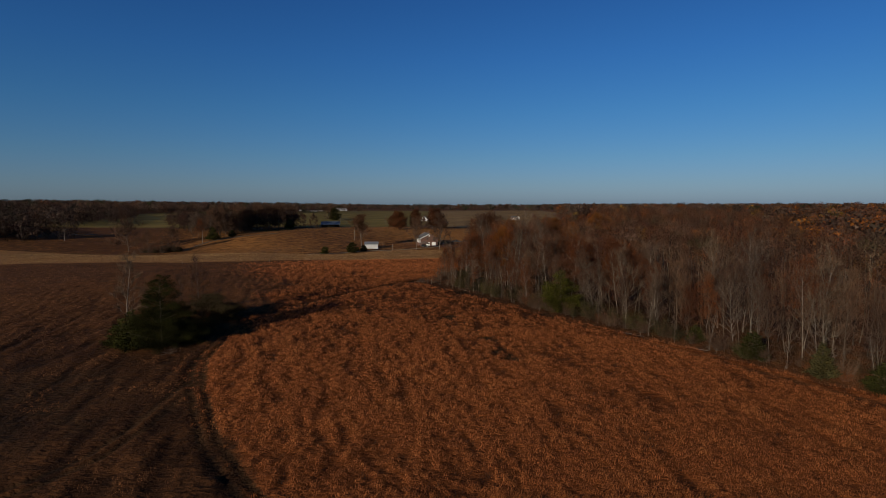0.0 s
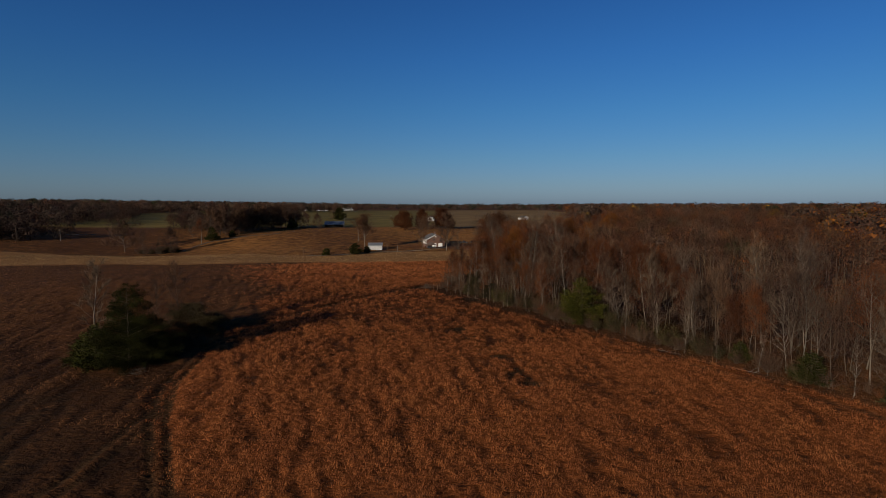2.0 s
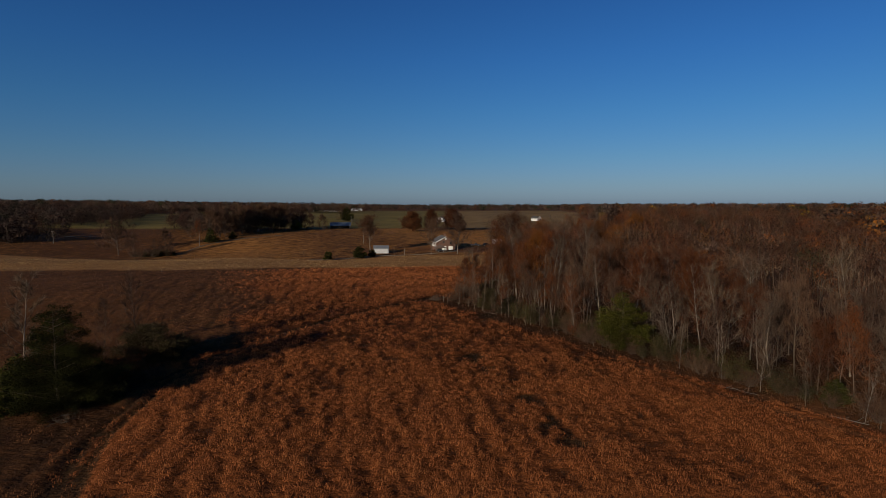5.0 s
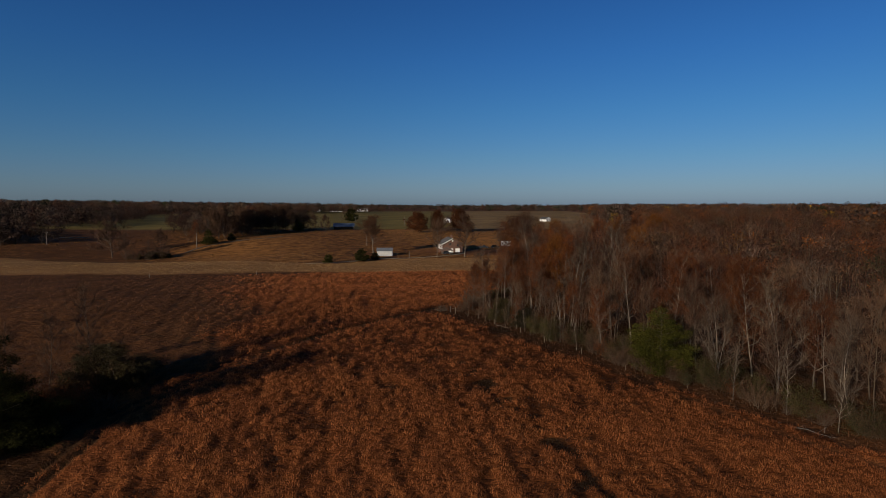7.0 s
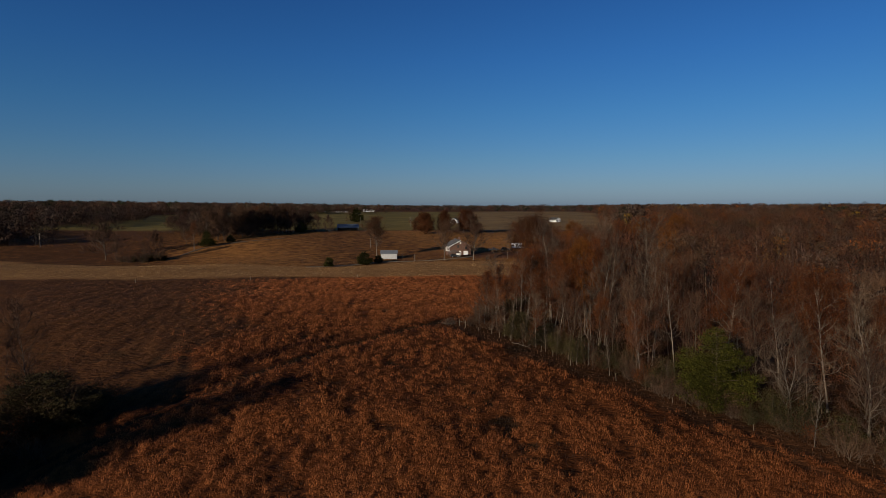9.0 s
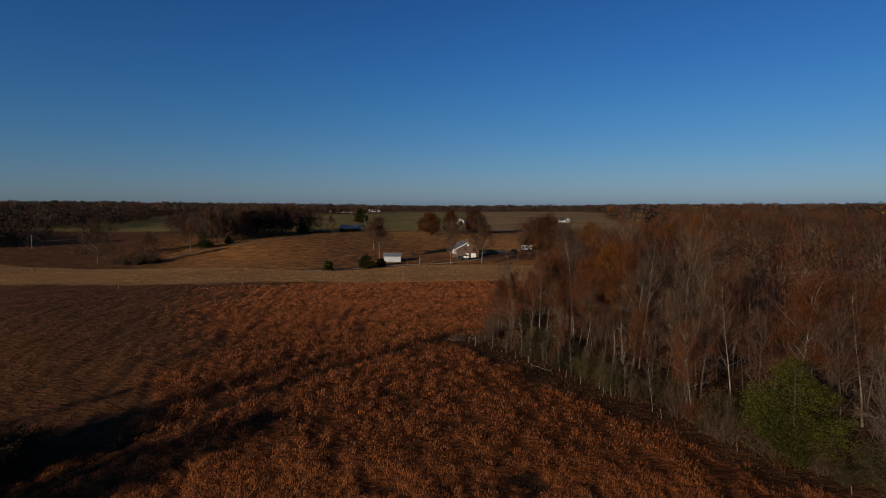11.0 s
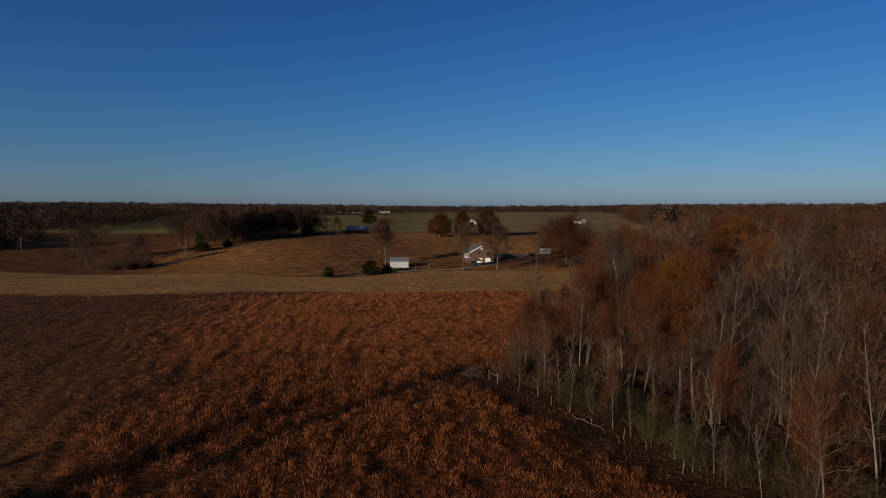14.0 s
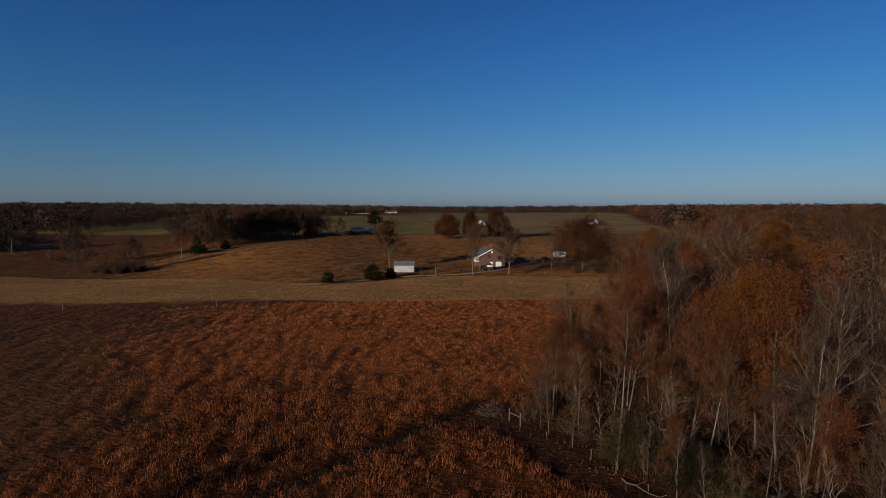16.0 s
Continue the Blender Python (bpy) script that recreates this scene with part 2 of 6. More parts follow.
M_SHRUB = leafy("olive_leaves", ((0, (0.015, 0.0135, 0.00446)), (0.5, (0.0338, 0.0299, 0.00829)), (1, (0.0638, 0.0527, 0.0153))), 0.75, 0.15, 0.2)
M_GROWTH = tinted("growth")
M_GRASS = tinted("dry_blades", 0.9, 0.08, 0.25)
M_WOODLAND = tinted("distant_crowns", 0.9, 0.09)
M_POST = plain("weathered_post", (0.06, 0.047, 0.034), (0.15, 0.12, 0.086), 0.9, 2, 18, stretch=(1, 1, 0.2))
M_POLE = plain("treated_pole", (0.08, 0.064, 0.048), (0.208, 0.176, 0.144), 0.9, 2, 18, stretch=(1, 1, 0.2))
# darker surface for the upper lane: tree shade is put into its colour
M_SHADED_GRAVEL = plain("shaded_gravel", (0.042, 0.028, 0.0161), (0.091, 0.0623, 0.0363), 0.95, 0.4, 6, bumpy=0.6)
M_GRAVEL = plain("gravel", (0.113, 0.0801, 0.0486), (0.247, 0.184, 0.113), 0.95, 0.4, 6, bumpy=0.6)
M_WHITE = plain("white_paint", (0.528, 0.5192, 0.4928), (0.7216, 0.7128, 0.6952), 0.6, 1.5, 14, bumpy=0.1, vary=0.06)
M_METAL_WALL = plain("galvanised_sheet", (0.25, 0.25, 0.245), (0.46, 0.46, 0.45), 0.55, 0.8, 10, bumpy=0.15, vary=0.05)
M_METAL_ROOF = plain("grey_sheet_roof", (0.112, 0.119, 0.1295), (0.21, 0.2205, 0.2345), 0.5, 0.7, 8, metal=0.3, bumpy=0.15)
M_BLUE_ROOF = plain("blue_sheet_roof", (0.048, 0.064, 0.088), (0.088, 0.108, 0.144), 0.5, 0.7, 8, metal=0.2, bumpy=0.15)
M_SHINGLE = plain("roof_shingles", (0.0375, 0.0345, 0.03225), (0.09, 0.0825, 0.07875), 0.9, 0.8, 12, bumpy=0.5)
M_BROWN_SHINGLE = plain("brown_shingles", (0.06, 0.04, 0.03), (0.13, 0.09, 0.07), 0.9, 0.8, 12, bumpy=0.5)
# brick tone lowered: shade of the yard trees is included in the colour
M_BRICK = plain("brick", (0.075, 0.038, 0.027), (0.155, 0.083, 0.057), 0.9, 1.2, 10, bumpy=0.4)
M_WOOD_DARK = plain("barn_boards", (0.042, 0.035, 0.0294), (0.112, 0.0945, 0.0805), 0.9, 1.0, 10, stretch=(1, 1, 0.2), bumpy=0.4)
M_GLASS = plain("dark_glass", (0.015, 0.018, 0.022), (0.03, 0.035, 0.04), 0.12, 1, 4, bumpy=0.0, specular=0.6)
M_TYRE = plain("tyre_rubber", (0.015, 0.015, 0.015), (0.035, 0.035, 0.035), 0.85, 4, 30)
M_CAR_DARK = plain("dark_car_paint", (0.02, 0.022, 0.026), (0.03, 0.03, 0.032), 0.6, 1, 6, bumpy=0.02, specular=0.15)
M_CHROME = plain("bright_trim", (0.4, 0.4, 0.4), (0.6, 0.6, 0.6), 0.3, 2, 10, metal=0.9)


def water_material():
    mat, nt, bsdf = nodes_of("still_water")
    where = nt.nodes.new("ShaderNodeTexCoord").outputs["Object"]
    bsdf.inputs["Base Color"].default_value = (0.03, 0.035, 0.035, 1)
    bsdf.inputs["Roughness"].default_value = 0.12
    relief(nt, bsdf, speckle(nt, where, 1.5, 3), 0.08, 0.05)
    return mat


M_WATER = water_material()


# ---- mesh helpers ----
def mesh_of(name, verts, faces, material, tint=None):
    """A mesh from an array of vertices and a list of arrays of faces (all of one array with the same corner count)."""
    me = bpy.data.meshes.new(name)
    verts = np.asarray(verts, np.float32)
    me.vertices.add(len(verts))
    me.vertices.foreach_set("co", verts.ravel())
    loops = np.concatenate([f.ravel() for f in faces]).astype(np.int32)
    totals = np.concatenate([np.full(len(f), f.shape[1], np.int32) for f in faces])
    starts = np.concatenate([[0], np.cumsum(totals)[:-1]]).astype(np.int32)
    me.loops.add(len(loops))
    me.loops.foreach_set("vertex_index", loops)
    me.polygons.add(len(totals))
    me.polygons.foreach_set("loop_start", starts)
    me.polygons.foreach_set("loop_total", totals)
    me.update(calc_edges=True)
    me.validate()
    if tint is not None:
        a = me.color_attributes.new("tint", "FLOAT_COLOR", "POINT")
        a.data.foreach_set("color", np.c_[tint, np.ones(len(tint))].astype(np.float32).ravel())
    me.materials.append(material)
    return me


def part(name, bm, material, parent, label=""):
    """Links a bmesh, or a mesh, as one object under a thing or a part."""
    if isinstance(bm, bmesh.types.BMesh):
        me = bpy.data.meshes.new(name)
        bm.to_mesh(me)
        bm.free()
        me.materials.append(material)
    else:
        me = bm
    ob = new(name, me)
    ob.parent = parent
    return tagged(ob, label)


def thing(name, label, category, group="", m=None):
    ob = new(name)
    ob.empty_display_size = 0.5
    if m is not None:
        ob.matrix_world = m
    return tagged(ob, label, category, group)


def box(w, d, h, x=0, y=0, z=0, bevel=0.0):
    """A box standing on z, centred on x and y."""
    bm = bmesh.new()
    bmesh.ops.create_cube(bm, size=1, matrix=Matrix.Translation((x, y, z + h / 2)) @ Matrix.Diagonal((w, d, h, 1)))
    if bevel:
        bmesh.ops.bevel(bm, geom=bm.edges[:], offset=bevel, segments=2, affect="EDGES")
    return bm


def prism(outline, depth, bevel=0.0):
    """An outline in x and z, pushed from y = 0 to y = depth."""
    bm = bmesh.new()
    f = bm.faces.new([bm.verts.new((x, 0, z)) for x, z in outline])
    ext = bmesh.ops.extrude_face_region(bm, geom=[f])
    bmesh.ops.translate(bm, vec=(0, depth, 0), verts=[v for v in ext["geom"] if isinstance(v, bmesh.types.BMVert)])
    bmesh.ops.recalc_face_normals(bm, faces=bm.faces[:])
    if bevel:
        bmesh.ops.bevel(bm, geom=bm.edges[:], offset=bevel, segments=1, affect="EDGES")
    return bm


def rod(r0, r1, h, n=8, m=Matrix()):
    bm = bmesh.new()
    bmesh.ops.create_cone(bm, cap_ends=True, segments=n, radius1=r0, radius2=r1, depth=h, matrix=m @ Matrix.Translation((0, 0, h / 2)))
    return bm


def moved(bm, m):
    bmesh.ops.transform(bm, matrix=m, verts=bm.verts[:])
    return bm


class Growth:
    """Collects tubes, slivers and leaves into arrays of vertices and faces."""

    def __init__(self):
        self.v, self.tri, self.quad, self.count = [], [], [], 0

    def tubes(self, p0, p1, r0, r1, n=5):
        p0, p1 = np.atleast_2d(p0), np.atleast_2d(p1)
        r0, r1 = np.broadcast_to(r0, len(p0)), np.broadcast_to(r1, len(p0))
        d = p1 - p0
        d = d / (np.linalg.norm(d, axis=1, keepdims=True) + 1e-9)
        helper = np.where(np.abs(d[:, 2:3]) > 0.9, [[1.0, 0, 0]], [[0, 0, 1.0]])
        a = np.cross(d, helper)
        a /= np.linalg.norm(a, axis=1, keepdims=True)
        b = np.cross(d, a)
        ang = np.arange(n) * 2 * np.pi / n
        ring = np.cos(ang)[None, :, None] * a[:, None] + np.sin(ang)[None, :, None] * b[:, None]
        v = np.concatenate([p0[:, None] + ring * r0[:, None, None], p1[:, None] + ring * r1[:, None, None]], 1)
        k = np.arange(n)
        f = np.stack([k, (k + 1) % n, n + (k + 1) % n, n + k], 1)
        self.quad.append((self.count + np.arange(len(p0))[:, None, None] * 2 * n + f[None]).reshape(-1, 4))
        self.v.append(v.reshape(-1, 3))
        self.count += len(p0) * 2 * n

    def slivers(self, base, tip, width, rng):
        d = tip - base
        side = np.cross(d, rng.normal(size=d.shape))
        side *= (np.broadcast_to(width, len(d)) / (np.linalg.norm(side, axis=1) + 1e-9))[:, None] * 0.5
        v = np.stack([base - side, base + side, tip], 1)
        self.tri.append(self.count + np.arange(len(d) * 3).reshape(-1, 3))
        self.v.append(v.reshape(-1, 3))
        self.count += len(d) * 3

    def ribbons(self, p0, p1, w0, w1, rng):
        d = p1 - p0
        side = np.cross(d, rng.normal(size=d.shape))
        side /= np.linalg.norm(side, axis=1, keepdims=True) + 1e-9
        w0, w1 = np.broadcast_to(w0, len(d))[:, None], np.broadcast_to(w1, len(d))[:, None]
        v = np.stack([p0 - side * w0, p0 + side * w0, p1 + side * w1, p1 - side * w1], 1)
        self.quad.append(self.count + np.arange(len(d) * 4).reshape(-1, 4))
        self.v.append(v.reshape(-1, 3))
        self.count += len(d) * 4

    def leaves(self, at, size, rng, along=None, ratio=0.55):
        n = len(at)
        u = rng.normal(size=(n, 3)) if along is None else along + 0.45 * rng.normal(size=(n, 3))
        u /= np.linalg.norm(u, axis=1, keepdims=True)
        w = np.cross(u, rng.normal(size=(n, 3)))
        w /= np.linalg.norm(w, axis=1, keepdims=True)
        s = np.broadcast_to(size, n)[:, None] * rng.uniform(0.6, 1.3, (n, 1))
        v = np.stack([at - u * s * 0.5 - w * s * ratio * 0.6, at - u * s * 0.3 + w * s * ratio * 0.6, at + u * s * 0.7], 1)
        self.tri.append(self.count + np.arange(n * 3).reshape(-1, 3))
        self.v.append(v.reshape(-1, 3))
        self.count += n * 3

    def shingles(self, at, out, size, rng, loose=0.34):
        """Small clumps laid roughly square to the outward direction."""
        n = len(at)
        o = out / (np.linalg.norm(out, axis=1, keepdims=True) + 1e-6) + loose * rng.normal(size=(n, 3))
        u = np.cross(o, rng.normal(size=(n, 3)))
        u /= np.linalg.norm(u, axis=1, keepdims=True) + 1e-6
        w = np.cross(o, u)
        w /= np.linalg.norm(w, axis=1, keepdims=True) + 1e-6
        s = np.broadcast_to(size, n)[:, None] * rng.uniform(0.6, 1.3, (n, 1))
        v = np.stack([at - u * s * 0.5 - w * s * 0.4, at + u * s * 0.5 - w * s * 0.4, at + w * s * 0.6], 1)
        self.tri.append(self.count + np.arange(n * 3).reshape(-1, 3))
        self.v.append(v.reshape(-1, 3))
        self.count += n * 3

    def arrays(self):
        faces = [np.concatenate(g) for g in (self.tri, self.quad) if g]
        return np.concatenate(self.v), faces

    def mesh(self, name, material):
        return mesh_of(name, *self.arrays(), material)


def limb_line(rng, start, aim, length, steps, wander, lift):
    """A wandering polyline that starts along aim and bends upwards."""
    pts, d = [np.array(start, float)], np.array(aim, float)
    for _ in range(steps):
        d = d + rng.normal(size=3) * wander + np.array([0, 0, lift])
        d /= np.linalg.norm(d)
        pts.append(pts[-1] + d * length / steps)
    return np.array(pts)


def skeleton_of(rng, h, spread, bare_to=0.35, limbs=22, forks=5, twigs=12, girth=0.0072, wander=0.18, lift=0.1, crooked=0.035, steep=0.9, twig_len=1.1, twig_w=0.035, dome=0.0, bough=0.5):
    """Trunk, limbs, twigs and the twig tips of a hardwood tree."""
    trunk, boughs, spray, tips = Growth(), Growth(), Growth(), []
    steps = 9
    line = limb_line(rng, (0, 0, -0.3), (rng.normal() * 0.04, rng.normal() * 0.04, 1), h * 0.93, steps, crooked, 0.05)
    r = h * girth * (1 - 0.9 * np.linspace(0, 1, steps + 1) ** 0.85)
    r[0] *= 1.45
    trunk.tubes(line[:-1], line[1:], r[:-1], r[1:], 7)
    turn = rng.uniform(0, 6.28)
    for i in range(limbs):
        u = bare_to + (0.98 - bare_to) * (i + rng.uniform(0, 0.9)) / limbs
        k = min(int(u * steps), steps - 1)
        at = line[k] + (line[k + 1] - line[k]) * (u * steps - k)
        turn += 2.4 + rng.normal() * 0.5
        low = (u - bare_to) / (1 - bare_to)
        length = spread * (1.0 - 0.62 * low) * rng.uniform(0.65, 1.2) * (0.75 + 0.5 * min(1, 3 * low + 0.3))
        up = steep * rng.uniform(0.45, 1.1) + 0.8 * low
        if dome:
            length = spread * math.sqrt(max(0.12, 1 - (1.0 * low - 0.12) ** 2)) * rng.uniform(0.75, 1.12)
            up = -0.02 + 2.2 * low ** 1.4 + rng.normal() * 0.12
        aim = np.array([math.cos(turn), math.sin(turn), up])
        aim /= np.linalg.norm(aim)
        pts = limb_line(rng, at, aim, length, 4, wander, lift * (0.25 if dome else 1.0))
        rr = max(0.03, r[k] * bough) * (1 - 0.85 * np.linspace(0, 1, 5))
        boughs.tubes(pts[:-1], pts[1:], rr[:-1], rr[1:], 3)
        for j in range(forks):
            w = rng.uniform(0.25, 1.0)
            q = min(int(w * 4), 3)
            root = pts[q] + (pts[q + 1] - pts[q]) * (w * 4 - q)
            d = (pts[q + 1] - pts[q]) / (length / 4) + rng.normal(size=3) * 0.6 + np.array([0, 0, 0.25])
            sub = limb_line(rng, root, d / np.linalg.norm(d), length * rng.uniform(0.25, 0.5), 3, wander * 1.3, lift)
            sr = max(0.012, rr[q] * 0.45) * np.array([1, 0.75, 0.5, 0.25])
            boughs.ribbons(sub[:-1], sub[1:], sr[:-1], sr[1:], rng)
            w2 = rng.uniform(0.1, 1.0, twigs) * 2.999
            q2 = w2.astype(int)
            b = sub[q2] + (sub[q2 + 1] - sub[q2]) * (w2 - q2)[:, None]
            d2 = (sub[q2 + 1] - sub[q2])
            d2 = d2 / np.linalg.norm(d2, axis=1, keepdims=True) + rng.normal(size=(twigs, 3)) * 0.55 + np.array([0, 0, 0.25])
            e = b + d2 / np.linalg.norm(d2, axis=1, keepdims=True) * rng.uniform(0.5, 1.25, (twigs, 1)) * twig_len
            spray.slivers(b, e, twig_w, rng)
            tips.append(np.concatenate([b * 0.4 + e * 0.6, e]))
    return trunk, boughs, spray, np.concatenate(tips)


def crown_shell(rng, n, radius, low, top):
    """Places and outward directions in a broad, billowing crown between two heights."""
    d = rng.normal(size=(n * 2, 3))
    d /= np.linalg.norm(d, axis=1, keepdims=True)
    swell = np.ones(len(d))
    for _ in range(34):
        c = rng.normal(size=3)
        c /= np.linalg.norm(c)
        swell += rng.uniform(-0.42, 0.3) * np.exp(-(1 - d @ c) / 0.045)
    keep = rng.uniform(0, 1, len(d)) < np.clip((swell - 0.72) * 3.2, 0.05, 1)
    d, swell = d[keep][:n], swell[keep][:n]
    r = (0.93 * swell * rng.uniform(0.25, 1.05, len(d)) ** 0.4)[:, None]
    mid = low + (top - low) * 0.33
    tall = np.where(d[:, 2:] > 0, top - mid, mid - low)
    return d * r * np.c_[np.full((len(d), 2), radius), tall] + [0, 0, mid], d


def hardwood(name, seed, h, spread, bark, twig_mat, leaf_mat=None, leaf_n=0, leaf_size=0.28, label="", category="tree", dense=None, **shape):
    rng = np.random.default_rng(seed)
    trunk, boughs, spray, tips = skeleton_of(rng, h, spread, **shape)
    ob = thing(name, label, category)
    part("trunk", trunk.mesh("trunk", bark), bark, ob)
    tagged(part("branchwork", boughs.mesh("branchwork", bark), bark, ob), kind="stuff")
    tagged(part("twig_spray", spray.mesh("twig_spray", twig_mat), twig_mat, ob), kind="stuff")
    if leaf_mat:
        g = Growth()
        if dense:
            at, out = crown_shell(rng, leaf_n * 2 // 5, *dense)
            g.shingles(at, out, leaf_size, rng)
            at = tips[rng.integers(0, len(tips), leaf_n * 3 // 5)] + rng.normal(size=(leaf_n * 3 // 5, 3)) * 0.4
            g.leaves(at, leaf_size, rng, ratio=0.75)
        else:
            at = tips[rng.integers(0, len(tips), leaf_n)] + rng.normal(size=(leaf_n, 3)) * 0.22
            g.leaves(at, leaf_size, rng, ratio=0.75)
        tagged(part("crown", g.mesh("crown", leaf_mat), leaf_mat, ob), kind="stuff")
    return ob


def conifer(name, seed, h, radius, label, sprays=4200, leaf_mat=None, pointed=0.8, bare=0.03, size=0.55, lumps=9):
    """An evergreen: trunk, whorls of boughs and a dense crown of small sprays in uneven lumps."""
    rng = np.random.default_rng(seed)
    ob = thing(name, label, "tree")
    g = Growth()
    zs = np.linspace(-0.2, h * 0.95, 7)
    line = np.c_[rng.normal(size=(7, 2)) * 0.06, zs]
    rr = h * 0.016 * (1 - 0.9 * np.linspace(0, 1, 7))
    g.tubes(line[:-1], line[1:], rr[:-1], rr[1:], 6)
    part("trunk", g.mesh("trunk", M_BARK_DARK), M_BARK_DARK, ob)
    k = 16 + 5 * lumps
    u = np.sort(rng.uniform(bare, 0.985, k) ** 1.25)        # boughs crowd towards the foot
    a = np.arange(k) * 2.4 + rng.normal(size=k) * 0.5
    side = 1 + 0.2 * np.sin(a + 1.0) + 0.14 * np.sin(2 * a + 7 * u)
    long = radius * (1 - u ** pointed) ** 0.85 * np.minimum(1, 0.7 + u * 3) * rng.uniform(0.6, 1.22, k) * side + 0.05 * radius
    rise = rng.uniform(0.1, 0.5, k)
    pick = rng.choice(k, sprays, p=long ** 1.6 / (long ** 1.6).sum())
    w = rng.uniform(0.06, 1, sprays) ** 0.6
    ln = long[pick]
    fat = 0.16 + 0.2 * ln * (1.15 - w)
    ax, ay = np.cos(a[pick]), np.sin(a[pick])
    off = rng.normal(size=(sprays, 3)) * fat[:, None] * [1, 1, 0.55]
    at = np.c_[ax * ln * w, ay * ln * w, u[pick] * h + ln * w * rise[pick] - 0.14 * ln * w * w] + off
    at[:, 2] = np.clip(at[:, 2], 0.05, h)
    out = np.c_[ax, ay, np.full(sprays, 0.5)]
    c = Growth()
    c.leaves(at, size, rng, along=out, ratio=0.5)
    tagged(part("crown", c.mesh("crown", leaf_mat or M_CEDAR), leaf_mat or M_CEDAR, ob), kind="stuff")
    b = Growth()
    n = 46
    ub = np.linspace(0.04, 0.9, n)
    ab = np.arange(n) * 2.4
    rb = radius * (1 - ub ** pointed) ** 0.85 * 0.85
    b.tubes(np.c_[np.zeros((n, 2)), ub * h], np.c_[np.cos(ab) * rb, np.sin(ab) * rb, ub * h + rb * 0.35], 0.04, 0.012, 3)
    tagged(part("branchwork", b.mesh("branchwork", M_BARK_DARK), M_BARK_DARK, ob), kind="stuff")
    return ob


def shrub(name, seed, h, radius, label, leaf_mat=None, leaf_n=0, stems=16, twigs=60, leaf_size=0.22, twig_mat=None):
    """A many-stemmed bush."""
    rng = np.random.default_rng(seed)
    ob = thing(name, label, "bush")
    g, t, tips = Growth(), Growth(), []
    for _ in range(stems):
        a, lean = rng.uniform(0, 6.28), rng.uniform(0.1, 0.9)
        pts = limb_line(rng, (rng.normal() * radius * 0.2, rng.normal() * radius * 0.2, -0.1), (math.cos(a) * lean, math.sin(a) * lean, 1), h * rng.uniform(0.6, 1.0), 4, 0.16, 0.0)
        rr = 0.04 * (1 - 0.8 * np.linspace(0, 1, 5))
        g.tubes(pts[:-1], pts[1:], rr[:-1], rr[1:], 3)
        w = rng.uniform(0.4, 3.999, twigs)
        q = w.astype(int)
        b = pts[q] + (pts[q + 1] - pts[q]) * (w - q)[:, None]
        d = rng.normal(size=(twigs, 3)) * 0.7 + np.array([math.cos(a) * 0.4, math.sin(a) * 0.4, 0.6])
        e = b + d * rng.uniform(0.25, 0.75, (twigs, 1)) * h * 0.28
        t.slivers(b, e, 0.03, rng)
        tips.append(np.concatenate([e, (b + e) / 2]))
    tm = twig_mat or M_TWIG_BROWN
    tagged(part("stem", g.mesh("stem", M_BARK_DARK), M_BARK_DARK, ob), kind="stuff")
    tagged(part("twig_spray", t.mesh("twig_spray", tm), tm, ob), kind="stuff")
    if leaf_mat:
        tips = np.concatenate(tips)
        c = Growth()
        at = tips[rng.integers(0, len(tips), leaf_n)] + rng.normal(size=(leaf_n, 3)) * 0.18
        c.leaves(at, leaf_size, rng)
        tagged(part("crown", c.mesh("crown", leaf_mat), leaf_mat, ob), kind="stuff")
    return ob


def spot(x, y, turn=0.0, size=1.0, tall=None, sink=0.0):
    """The pose of a thing that stands on the ground at x, y."""
    return Matrix.LocRotScale((x, y, float(land(x, y)) - sink), Euler((0, 0, radians(turn))), (size, size, tall or size))


# ---- the plan ----
WOOD_EDGE = ((30, 120), (70, 80), (95, 57), (116, 38), (128, 27), (138, 19.3), (147, 12.7), (152.5, 9.9), (157, 6.3), (161, 3.7), (166, -0.6), (171, -4.5), (200, 8), (250, 26), (285, 42),
             (330, 72), (480, 112), (800, 172), (1250, 250), (2600, 420))


def wood_x(y):
    """Where the wood's border lies at y; the wood is to the right of it."""
    return np.interp(y, [p[0] for p in WOOD_EDGE], [p[1] for p in WOOD_EDGE])


def inside(x, y):
    """Metres into the wood, roughly, square to its border."""
    slope = np.where(y < 173, 1.35, 1.07)
    return (x - wood_x(y)) / slope


def fence_y(x):
    return np.interp(x, (-400, -110, -76, -41, -9, 29, 60), (205, 231, 240, 246, 255, 259, 262))


def stubble_end(x):
    return np.interp(x, (-400, -230, -158, -100, -62, -48, -30, 42), (350, 318, 306, 292, 280, 290, 302, 303))


def near_line(x, y, line):
    """Distance to a polyline in the plan."""
    best = np.full(np.shape(x), 1e9)
    for (ax, ay), (bx, by) in zip(line[:-1], line[1:]):
        dx, dy = bx - ax, by - ay
        s = np.clip(((x - ax) * dx + (y - ay) * dy) / (dx * dx + dy * dy), 0, 1)
        best = np.minimum(best, np.hypot(x - ax - s * dx, y - ay - s * dy))
    return best


TRACK = ((-6, 38), (-20, 53.3), (-27.8, 63.4), (-37, 80.5), (-42, 93.6), (-44, 112), (-38, 132), (-28, 148), (-19, 160), (-8, 174), (-3, 178))
TRACK_2 = ((-56, 42), (-43.4, 56.3), (-40, 60.8), (-38.6, 68.4), (-38.6, 82.5), (-42, 93.6))
WEEDS = ((-2, 132), (2, 124), (5.5, 116.5), (7.5, 108), (9.8, 102), (12, 93))
WEEDS_2 = ((-19, 150), (-15, 145), (-12, 139), (-4, 136))
